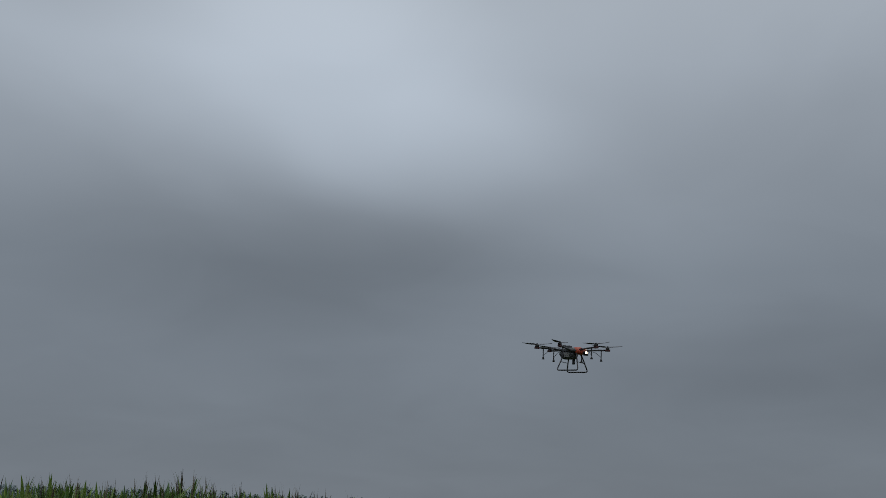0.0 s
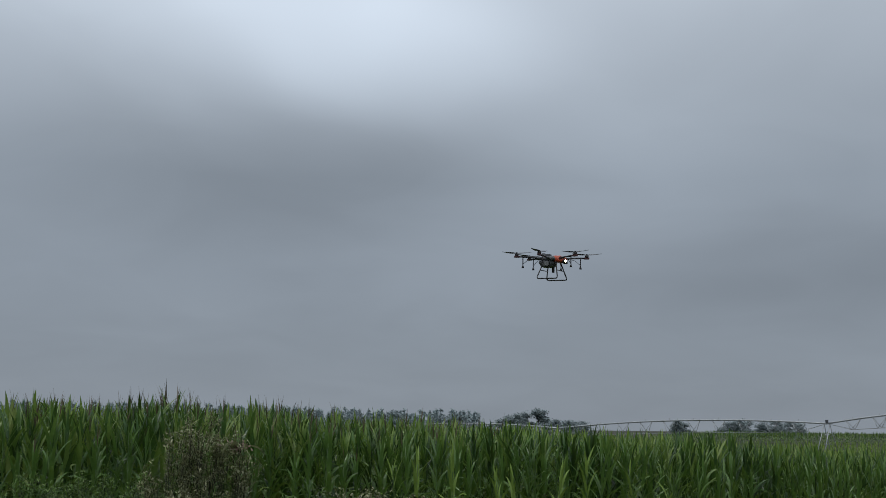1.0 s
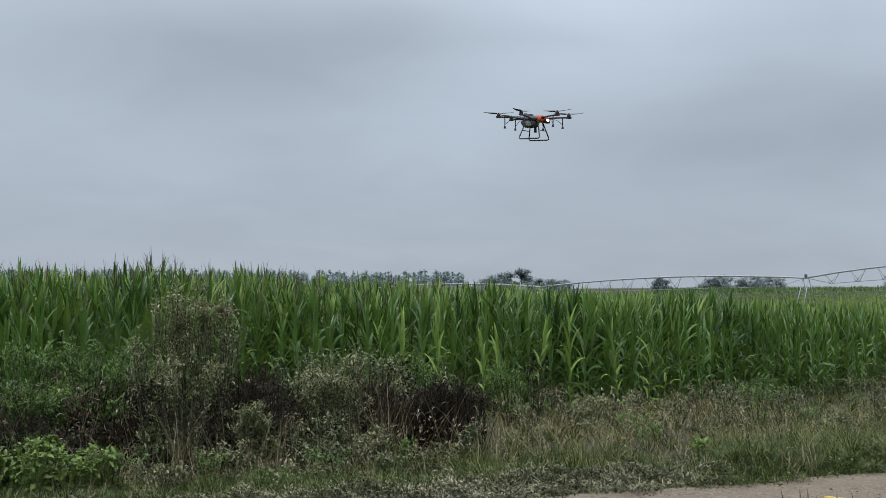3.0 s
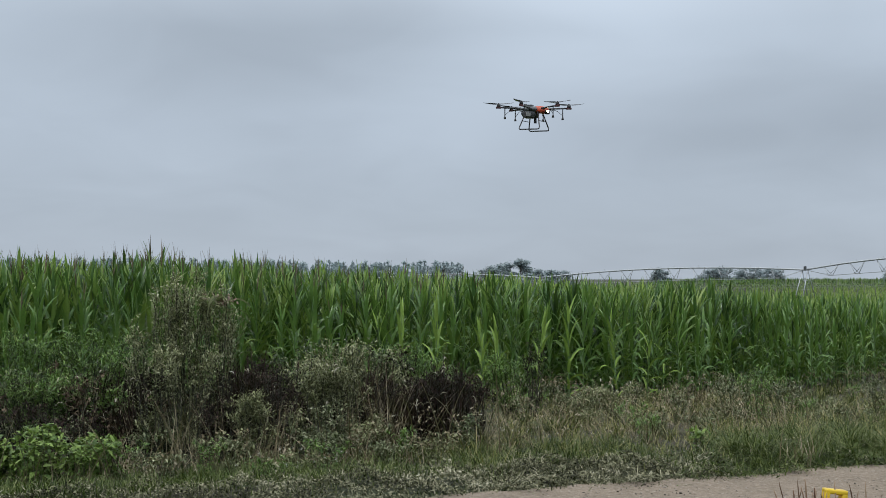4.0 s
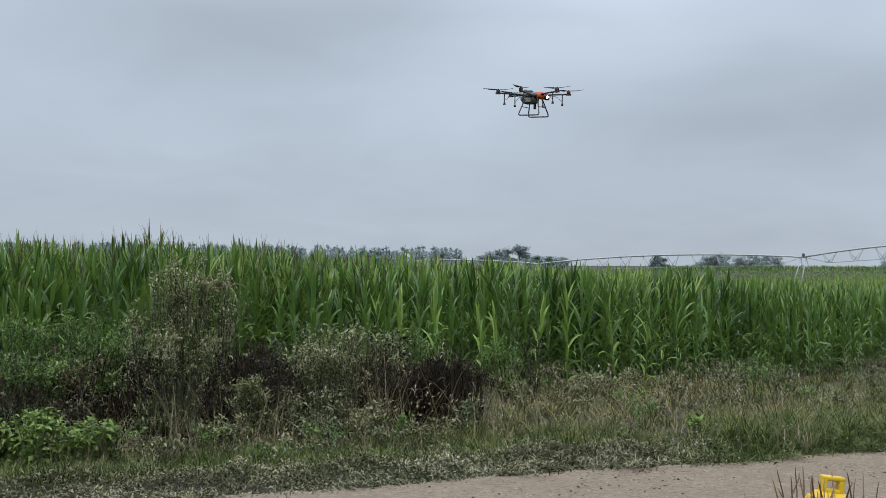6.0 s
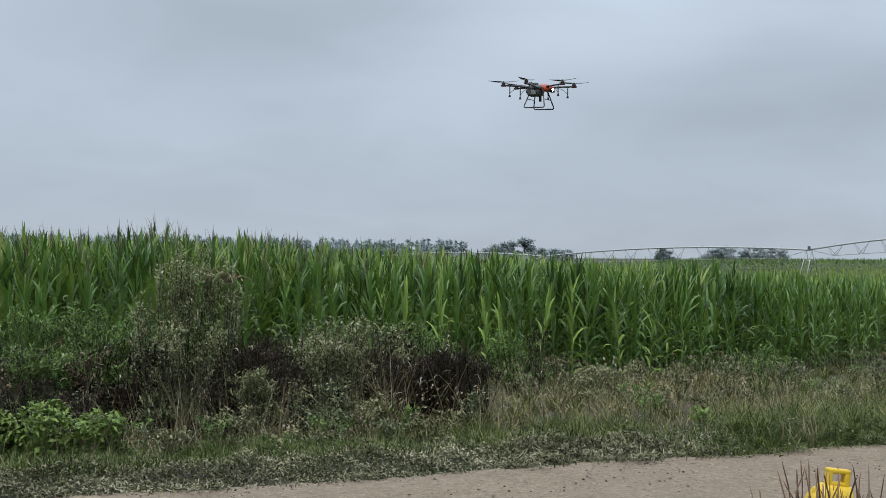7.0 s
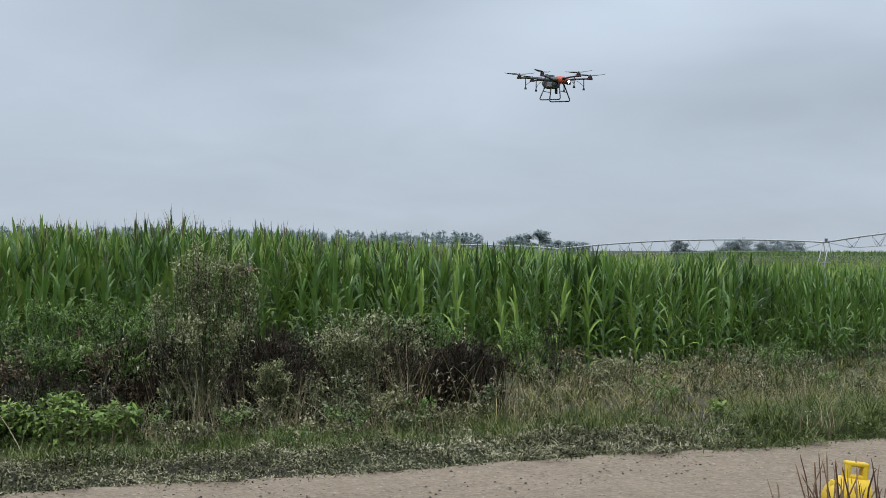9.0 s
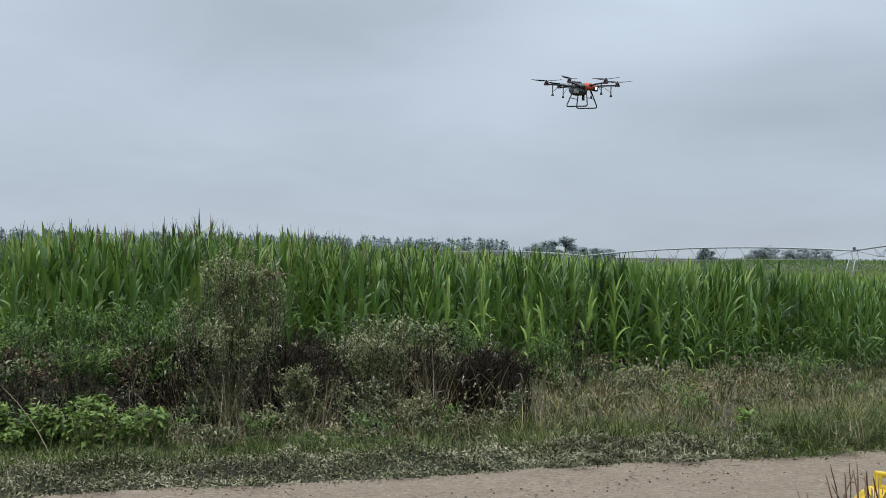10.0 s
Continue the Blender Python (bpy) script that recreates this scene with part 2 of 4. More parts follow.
WHITISH = leaf_material("whitish_speck_and_leaf", [(0.35, 0.36, 0.30), (0.48, 0.48, 0.42), (0.60, 0.60, 0.54)], 0.2, 0.7, 3.0, 0.1)


# ---- building helpers ----
rng = np.random.default_rng(7)


def mesh_of(name, verts, faces, mat, smooth_faces=False):
    """A mesh from arrays: verts n x 3, faces m x 3 or m x 4 (or a list of both kinds)."""
    me = bpy.data.meshes.new(name)
    faces = faces if isinstance(faces, list) else [faces]
    sizes = np.concatenate([np.full(len(f), f.shape[1]) for f in faces])
    loops = np.concatenate([f.ravel() for f in faces]).astype(np.int32)
    me.vertices.add(len(verts))
    me.vertices.foreach_set("co", np.asarray(verts, np.float32).ravel())
    me.loops.add(len(loops))
    me.loops.foreach_set("vertex_index", loops)
    me.polygons.add(len(sizes))
    me.polygons.foreach_set("loop_start", np.concatenate([[0], np.cumsum(sizes)[:-1]]).astype(np.int32))
    me.polygons.foreach_set("use_smooth", np.full(len(sizes), smooth_faces))
    me.update(calc_edges=True)
    me.materials.append(mat)
    return me


def joined(pieces):
    """Several (verts, faces) made one; all faces of one kind."""
    verts, faces, n = [], [], 0
    for v, f in pieces:
        verts.append(v)
        faces.append(f + n)
        n += len(v)
    return np.concatenate(verts), np.concatenate(faces)


def part(name, shape, mat, parent=None, label="", smooth_faces=False):
    """One mesh object from (verts, faces), a bmesh or a mesh, under its parent."""
    if isinstance(shape, bmesh.types.BMesh):
        me = bpy.data.meshes.new(name)
        shape.to_mesh(me)
        shape.free()
        me.materials.append(mat)
        if smooth_faces:
            me.polygons.foreach_set("use_smooth", [True] * len(me.polygons))
    elif isinstance(shape, tuple):
        me = mesh_of(name, *shape, mat, smooth_faces)
    else:
        me = shape
    ob = new(name, me)
    ob.parent = parent
    return tagged(ob, label) if label else ob


def empty(name, m, label, category, group=""):
    ob = new(name)
    ob.empty_display_size = 0.1
    ob.matrix_basis = m
    return tagged(ob, label, category, group)


def blades(base, turn, rise, length, width, bend, segs=4, fold=0.0, profile="grass", twist=0.0, power=1.3):
    """Many leaves at once: strips that leave base at the angle rise over the level, in the direction turn, and bend over (radians)."""
    n = len(base)
    s = np.linspace(0, 1, segs + 1)
    phi = rise[:, None] - bend[:, None] * s[None, :] ** power
    step = length[:, None] / segs
    hor = np.concatenate([np.zeros((n, 1)), np.cumsum(np.cos((phi[:, 1:] + phi[:, :-1]) / 2) * step, 1)], 1)
    ver = np.concatenate([np.zeros((n, 1)), np.cumsum(np.sin((phi[:, 1:] + phi[:, :-1]) / 2) * step, 1)], 1)
    ahead = np.stack([np.cos(turn), np.sin(turn), np.zeros(n)], 1)
    mid = base[:, None, :] + hor[:, :, None] * ahead[:, None, :]
    mid[:, :, 2] += ver
    side = np.stack([-np.sin(turn), np.cos(turn), np.zeros(n)], 1)
    if np.ndim(twist) or twist:
        tw = (np.broadcast_to(twist, (n,))[:, None] * s[None, :])[:, :, None]
        side = side[:, None, :] * np.cos(tw) + np.array([0, 0, 1.0]) * np.sin(tw)
    else:
        side = np.repeat(side[:, None, :], segs + 1, 1)
    w = {"grass": (1 - s) ** 0.7 * 0.96 + 0.04, "corn": np.minimum(1, 0.55 + 2.2 * s) * (1 - s ** 2.2) + 0.03,
         "leaf": np.sin(np.pi * (0.12 + 0.86 * s)) ** 0.8}[profile]
    half = (width[:, None] * w[None, :] / 2)[:, :, None] * side
    if fold:
        lift = np.zeros_like(mid)
        lift[:, :, 2] = fold * width[:, None] * w[None, :]
        rings = np.stack([mid - half + lift, mid, mid + half + lift], 2)
    else:
        rings = np.stack([mid - half, mid + half], 2)
    k = rings.shape[2]
    verts = rings.reshape(-1, 3)
    one = np.array([[r * k + c, r * k + c + 1, (r + 1) * k + c + 1, (r + 1) * k + c] for r in range(segs) for c in range(k - 1)])
    faces = (one[None] + (np.arange(n) * (segs + 1) * k)[:, None, None]).reshape(-1, 4)
    return verts, faces


def tube(points, radii, sides=6):
    """A tube along points, closed at both ends by narrowing to a quad ring."""
    p = np.asarray(points, float)
    r = np.broadcast_to(radii, (len(p),))
    d = np.gradient(p, axis=0)
    d /= np.linalg.norm(d, axis=1)[:, None] + 1e-9
    ref = np.where(np.abs(d[:, 2:3]) > 0.9, np.array([[1.0, 0, 0]]), np.array([[0, 0, 1.0]]))
    u = np.cross(d, ref)
    u /= np.linalg.norm(u, axis=1)[:, None]
    v = np.cross(d, u)
    a = np.linspace(0, 2 * np.pi, sides, endpoint=False)
    ring = p[:, None] + r[:, None, None] * (np.cos(a)[None, :, None] * u[:, None] + np.sin(a)[None, :, None] * v[:, None])
    verts = np.concatenate([p[:1] * 0.999 + ring[0] * 0.001, ring.reshape(-1, 3), ring[-1] * 0.001 + p[-1:] * 0.999])
    m = len(p) + 2
    faces = np.array([[i * sides + j, i * sides + (j + 1) % sides, (i + 1) * sides + (j + 1) % sides, (i + 1) * sides + j]
                      for i in range(m - 1) for j in range(sides)])
    return verts, faces


def placed(shape, spots, turns, scales):
    """Copies of one (verts, faces) at many spots, as one (verts, faces)."""
    v, f = shape
    c, s = np.cos(turns), np.sin(turns)
    x = (v[None, :, 0] * c[:, None] - v[None, :, 1] * s[:, None]) * scales[:, None] + spots[:, 0, None]
    y = (v[None, :, 0] * s[:, None] + v[None, :, 1] * c[:, None]) * scales[:, None] + spots[:, 1, None]
    z = v[None, :, 2] * scales[:, None] + spots[:, 2, None]
    out = np.stack([x, y, z], 2).reshape(-1, 3)
    return out, (f[None] + (np.arange(len(spots)) * len(v))[:, None, None]).reshape(-1, f.shape[1])


def box(sx, sy, sz, bevel=0.01, at=(0, 0, 0), taper=1.0):
    """A bevelled box standing on at; taper scales its top."""
    bm = bmesh.new()
    bmesh.ops.create_cube(bm, size=1)
    for v in bm.verts:
        k = taper if v.co.z > 0 else 1
        v.co = Vector((v.co.x * sx * k + at[0], v.co.y * sy * k + at[1], (v.co.z + 0.5) * sz + at[2]))
    if bevel:
        bmesh.ops.bevel(bm, geom=bm.edges[:], offset=bevel, segments=2, affect="EDGES", profile=0.6)
    return bm


def ease(v):
    v = np.clip(v, 0, 1)
    return v * v * (3 - 2 * v)


# ---- the lie of the land ----
def road_edge(x):
    """The far edge of the gravel road."""
    return 9.29 + 0.40 * x + 0.025 * np.sin(x * 2.1) + 0.03 * np.sin(x * 5.7 + 1) + 0.02 * np.sin(x * 17 + 2) + 0.012 * np.sin(x * 39)


def corn_edge(x):
    """The rounded front edge of the corn."""
    return 17.2 + 0.55 * x + 0.035 * np.maximum(x, -4) ** 2 + 0.16 * np.sin(x * 1.7) + 0.12 * np.sin(x * 4.3 + 1)


def height(x, y):
    """The ground's height: level at the road, a shallow ditch beside it, falling away to one side and into a dip far off."""
    e = (y - 9.35 - 0.4 * x) / 1.077
    z = -0.45 * ease((x + 4) / 14) * ease(e / 8)
    z = z - 0.16 * np.exp(-((e - 3.4) / 1.3) ** 2) * ease((1.5 - x) / 5)
    dip = ease((y - 28) / 90)
    rise = ease((y - 203) / 13) * ease((x - 25) / 20)
    z = z - dip * (1.15 + 1.5 * ease((60 - x) / 55)) * (1 - rise)
    z = z - 4.0 * ease((y - 260) / 200)
    bank = ease((5.6 + 0.4 * x - y) / 0.6)
    return z + 0.20 * bank + 0.07 * np.exp(-((e - 0.8) / 0.5) ** 2)


def bumpy(x, y, size, amount):
    return amount * (np.sin(x * 2.7 / size + 1.3 * np.sin(y * 1.9 / size)) * np.sin(y * 2.3 / size + 0.7 * np.sin(x * 3.1 / size)))


def grid_mesh(xs, ys, lift=0.0, rough=0.02):
    gx, gy = np.meshgrid(xs, ys)
    gz = height(gx, gy) + bumpy(gx, gy, 1.0, rough) + bumpy(gx, gy, 0.31, rough * 0.5) + lift
    n = len(xs)
    i = (np.arange(len(ys) - 1)[:, None] * n + np.arange(n - 1)[None, :]).ravel()
    return np.stack([gx, gy, gz], 2).reshape(-1, 3), np.stack([i, i + 1, i + n + 1, i + n], 1)


u = np.linspace(-1, 1, 221)
ground = part("ground", grid_mesh(8 + 4000 * np.sinh(u * 7) / np.sinh(7), 14 + 4000 * np.sinh(np.linspace(-1, 1, 241) * 7) / np.sinh(7)), SOIL, smooth_faces=True)
tagged(ground, "bare brown soil with moss and low weeds", "ground", kind="structure")

# the gravel road: a strip along the verge, its edges a little ragged
xs = np.concatenate([np.linspace(-60, -8, 120), np.linspace(-7.95, 13, 800), np.linspace(13.1, 60, 100)])
across = np.linspace(0, 1, 25)
far_side, near_side = road_edge(xs), road_edge(xs) - 4.15 + 0.06 * np.sin(xs * 1.7)
gy = near_side[None, :] + (far_side - near_side)[None, :] * across[:, None]
gx = np.repeat(xs[None, :], len(across), 0)
gz = height(gx, gy) * 0.0 + 0.045 + bumpy(gx, gy, 0.8, 0.012) + 0.02 * np.sin(across * np.pi)[:, None] - 0.02 * np.exp(-((across[:, None] - 0.75) / 0.1) ** 2)
i = (np.arange(len(across) - 1)[:, None] * len(xs) + np.arange(len(xs) - 1)[None, :]).ravel()
road = part("road", (np.stack([gx, gy, gz], 2).reshape(-1, 3), np.stack([i, i + 1, i + len(xs) + 1, i + len(xs)], 1)), GRAVEL, smooth_faces=True)
tagged(road, "pale tan gravel farm road with faint wheel ruts", "road", kind="structure")


# ---- corn ----
def corn_variant(seed, leaves=11, tall=1.0, tassel=False, segs=6, broad=1.0):
    """One corn plant: each leaf, the stalk, the tassel, as (verts, faces)."""
    r = np.random.default_rng(seed)
    frac = np.linspace(0.04, 1.0, leaves)
    zs = tall * (0.08 + 1.36 * frac)
    lean = r.normal(0, 0.02, 2)
    base = np.stack([zs * lean[0], zs * lean[1], zs], 1)
    turn = r.uniform(0, 6.28) + np.arange(leaves) * np.pi + r.normal(0, 0.45, leaves)
    rise = np.radians(np.interp(frac, [0, 0.35, 0.6, 1.0], [48, 60, 75, 84])) + r.normal(0, 0.11, leaves)
    length = tall * np.interp(frac, [0, 0.4, 0.8, 1.0], [0.44, 0.53, 0.54, 0.40]) * r.uniform(0.85, 1.12, leaves)
    bend = np.interp(frac, [0, 0.35, 0.62, 1.0], [2.9, 2.7, 1.0, 0.30]) * r.uniform(0.55, 1.25, leaves)
    width = np.interp(frac, [0, 0.5, 1.0], [0.050, 0.068, 0.052]) * r.uniform(0.8, 1.1, leaves) * broad
    tw = r.normal(0, 0.75, leaves)
    made = []
    for k in range(leaves):
        q = slice(k, k + 1)
        made.append(blades(base[q], turn[q], rise[q], length[q], width[q], bend[q], segs, 0.3, "corn", tw[q], 2.0))
    heights = np.linspace(0, tall * 1.56, 9)
    stalk = tube(np.stack([heights * lean[0], heights * lean[1], heights], 1), np.linspace(0.014, 0.006, 9), 4)
    spikes = None
    if tassel:
        k = 5
        top = np.array([[1.5 * tall * lean[0], 1.5 * tall * lean[1], 1.56 * tall]])
        spikes = blades(np.repeat(top, k, 0) + np.stack([np.zeros(k), np.zeros(k), np.linspace(0, 0.12, k)], 1), r.uniform(0, 6.28, k),
                        np.radians(r.uniform(70, 90, k)), r.uniform(0.14, 0.32, k), np.full(k, 0.011), r.uniform(0.0, 0.4, k), 3)
    return made, stalk, spikes


VARIANTS = [corn_variant(100 + k, 19 + k % 2, 1.0, k % 3 == 0, 5) for k in range(12)]
ROW, STEP = 0.70, 0.165


def corn_spots(near, far, half_angle, keep=1.0, row=ROW, step=STEP):
    """Plants in rows that follow the field's edge, between two distances behind it, within the wedge that can be looked into."""
    out = []
    xs = np.arange(-90, 190, step)
    for depth in np.arange(near, far, row):
        x = xs + rng.uniform(-0.05, 0.05, len(xs)) - depth * 0.35
        y = corn_edge(np.clip(x + depth * 0.35, -30, 14)) + 0.9 * np.maximum(x + depth * 0.35 - 14, 0) + depth + rng.normal(0, 0.05, len(xs))
        out.append(np.stack([x, y], 1))
    p = np.concatenate(out)
    p = p[np.abs(np.arctan2(p[:, 0], p[:, 1])) < radians(half_angle)]
    if keep < 1:
        p = p[rng.random(len(p)) < keep]
    return np.column_stack([p, height(p[:, 0], p[:, 1])])


# the first row stands as single plants, each with its stalk and leaves
front = corn_spots(0.0, 0.1, 23.5)
front = front[(front[:, 1] < 34)]
front = front[rng.random(len(front)) < 0.85][:140]
models = []
for k, (leaves, stalk, spikes) in enumerate(VARIANTS):
    plant = empty("corn_plant", pose(0, 0, -50), "tall green corn plant with arching leaves at the field edge", "corn plant", "corn plants along the field edge")
    part("stalk", stalk, STALK, plant, "pale green stalk", True)
    for shape in leaves:
        part("leaf", shape, CORN, plant, "", True)
    if spikes:
        part("tassel", spikes, TASSEL, plant, "brownish tassel spikes")
    models.append(plant)
for k, (x, y, z) in enumerate(front):
    m = pose(x, y, z, 0, 0, rng.uniform(0, 360)) @ Matrix.Diagonal((*[rng.uniform(0.74, 1.02)] * 3, 1))
    if k < len(models):
        models[k].matrix_basis = m
    else:
        src = models[rng.choice([1, 2, 4, 5, 7, 8, 10, 11]) if x > 0.4 or rng.random() < 0.6 else 3 * rng.integers(4)]
        ob = copy_thing(src, Matrix())
        ob.matrix_basis = m

# paler plants that lean out of the edge
for k, (x, y, size) in enumerate([(0.52, 16.65, 0.72), (3.05, 18.7, 0.78), (3.30, 18.85, 0.7), (-0.62, 16.2, 0.86), (-0.85, 16.3, 0.80), (0.75, 16.9, 0.74), (-0.15, 16.5, 0.88), (1.25, 17.3, 0.82), (1.75, 17.6, 0.90), (2.55, 18.2, 0.84)]):
    leaves, stalk, spikes = corn_variant(150 + k, 11, 1.0, False, 5)
    plant = empty("corn_plant", pose(x, y, float(height(np.array(x), np.array(y))), 3, -4, 70 * k) @ Matrix.Diagonal((size, size, size, 1)),
                  "pale yellow-green corn plant leaning out of the field edge", "corn plant", "corn plants along the field edge")
    part("stalk", stalk, STALK, plant, "pale green stalk", True)
    for shape in leaves:
        part("leaf", shape, CORN_FAR, plant, "", True)


def sow(name, spots, variants, low, high, mat, label, upper=None):
    """Many plants joined: the leaves, tassels and stalks of the variants at the spots."""
    pick = rng.integers(0, len(variants), len(spots))
    size = rng.uniform(low, high, len(spots)) * (1 + 0.06 * np.sin(spots[:, 0] * 1.1) * np.sin(spots[:, 1] * 0.8) + 0.03 * np.sin(spots[:, 0] * 3.7 + spots[:, 1]) + 0.075 * ease((1 - spots[:, 0]) / 5) * ease((40 - spots[:, 1]) / 20) - 0.10 * ease((spots[:, 0] - 4) / 6) * ease((60 - spots[:, 1]) / 20))
    turn = rng.uniform(0, 6.28, len(spots))
    green, straw = [], []
    for k, (leaves, stalk, spikes) in enumerate(variants):
        m = pick == k
        green.append(placed(joined((leaves[upper:] if upper else leaves + [stalk])), spots[m], turn[m], size[m]))
        if spikes:
            m = m & (spots[:, 0] + rng.normal(0, 1.2, len(spots)) < 0.4)
            straw.append(placed(spikes, spots[m], turn[m], size[m]))
    v, f = joined(green)
    v2, f2 = joined(straw)
    me = mesh_of(name, np.concatenate([v, v2]), np.concatenate([f, f2 + len(v)]), mat, True)
    me.materials.append(TASSEL)
    idx = np.zeros(len(f) + len(f2), np.int32)
    idx[len(f):] = 1
    me.polygons.foreach_set("material_index", idx)
    return tagged(new(name, me), label, "corn field", kind="stuff")


sow("corn_field", corn_spots(ROW * 0.5, 3.8, 22.5, 1.0, ROW * 0.65, 0.135), VARIANTS, 0.93, 1.05, CORN, "dense rows of tall green corn with narrow arching leaves")
# rows behind the first ones take a paler green than the front leaves
LIGHT = [corn_variant(200 + k, 11, 1.0, k % 6 == 0, 2, 1.3) for k in range(6)]
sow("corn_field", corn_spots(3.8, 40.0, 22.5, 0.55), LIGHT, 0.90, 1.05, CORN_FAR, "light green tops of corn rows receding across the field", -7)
FAR = [corn_variant(300 + k, 6, 1.0, k == 0, 2, 1.8) for k in range(4)]
mid_far = corn_spots(39.5, 165.0, 22.5, 0.5, 1.9, 0.5)
sow("corn_field", mid_far[mid_far[:, 1] < 207], FAR, 0.92, 1.08, CORN_FAR, "distant pale green sweep of corn tops", -4)
xs2 = np.arange(20, 190, 0.40)
back = np.concatenate([np.stack([xs2 + rng.normal(0, 0.3, len(xs2)), 217 + d + rng.normal(0, 0.3, len(xs2))], 1) for d in (0, 0.3, 0.7, 1.2, 2.0, 3.5, 6.0, 10.0, 16.0, 23.0)])
back = np.column_stack([back, height(back[:, 0], back[:, 1])])
sow("far_corn_block", back, FAR, 1.0, 1.2, CORN, "darker block of corn beyond the irrigation machine", -6)



# ---- the spraying drone in the air ----
def bent(points, radius, steps=6, turn_at=0.06):
    """A tube through corner points, its corners rounded."""
    p = [Vector(q) for q in points]
    out = [p[0]]
    for a, b, c in zip(p, p[1:], p[2:]):
        s, e = b + (a - b).normalized() * turn_at, b + (c - b).normalized() * turn_at
        for k in range(steps + 1):
            w = k / steps
            out.append(s * (1 - w) ** 2 + b * 2 * w * (1 - w) + e * w * w)
    out.append(p[-1])
    return tube([tuple(q) for q in out], radius, 8)


def cylinder(radius, low, high, at=(0, 0), sides=16, top=None):
    t = radius if top is None else top
    return tube([(at[0], at[1], low), (at[0], at[1], low + 0.002), (at[0], at[1], high - 0.002), (at[0], at[1], high)], [radius * 0.9, radius, t, t * 0.9], sides)


def lofted(rings, sides=20, power=3.0):
    """A rounded body: rings of (x centre, z, half length, half width), superellipses stacked upwards."""
    a = np.linspace(0, 2 * np.pi, sides, endpoint=False)
    c, s = np.cos(a), np.sin(a)
    ux, uy = np.sign(c) * np.abs(c) ** (2 / power), np.sign(s) * np.abs(s) ** (2 / power)
    rows = [rings[0][:2] + (0.001, 0.001)] + list(rings) + [rings[-1][:2] + (0.001, 0.001)]
    v = np.concatenate([np.stack([x + ux * l, uy * w, np.full(sides, z)], 1) for x, z, l, w in rows])
    f = np.array([[i * sides + j, i * sides + (j + 1) % sides, (i + 1) * sides + (j + 1) % sides, (i + 1) * sides + j]
                  for i in range(len(rows) - 1) for j in range(sides)])
    return v, f


def propeller_blade(length=0.35):
    """A twisted, tapering blade lying along x."""
    n = 10
    s = np.linspace(0, 1, n)
    chord = 0.034 + 0.062 * np.sin(np.pi * np.clip(s * 1.15, 0, 1)) ** 0.7 * (1 - 0.55 * s)
    pitch = np.radians(26 - 14 * s)
    thick = 0.012
    v = []
    for k in range(n):
        for side, up_ in ((-0.5, 0), (0, 0.5), (0.5, 0), (0, -0.5)):
            y, z = side * chord[k], up_ * thick
            v.append((0.03 + s[k] * length, y * math.cos(pitch[k]) - z * math.sin(pitch[k]), y * math.sin(pitch[k]) + z * math.cos(pitch[k]) + 0.03 * s[k] ** 2))
    f = [[i * 4 + j, i * 4 + (j + 1) % 4, (i + 1) * 4 + (j + 1) % 4, (i + 1) * 4 + j] for i in range(n - 1) for j in range(4)]
    f += [[0, 1, 2, 3], [n * 4 - 4, n * 4 - 3, n * 4 - 2, n * 4 - 1]]
    return np.array(v), np.array(f)


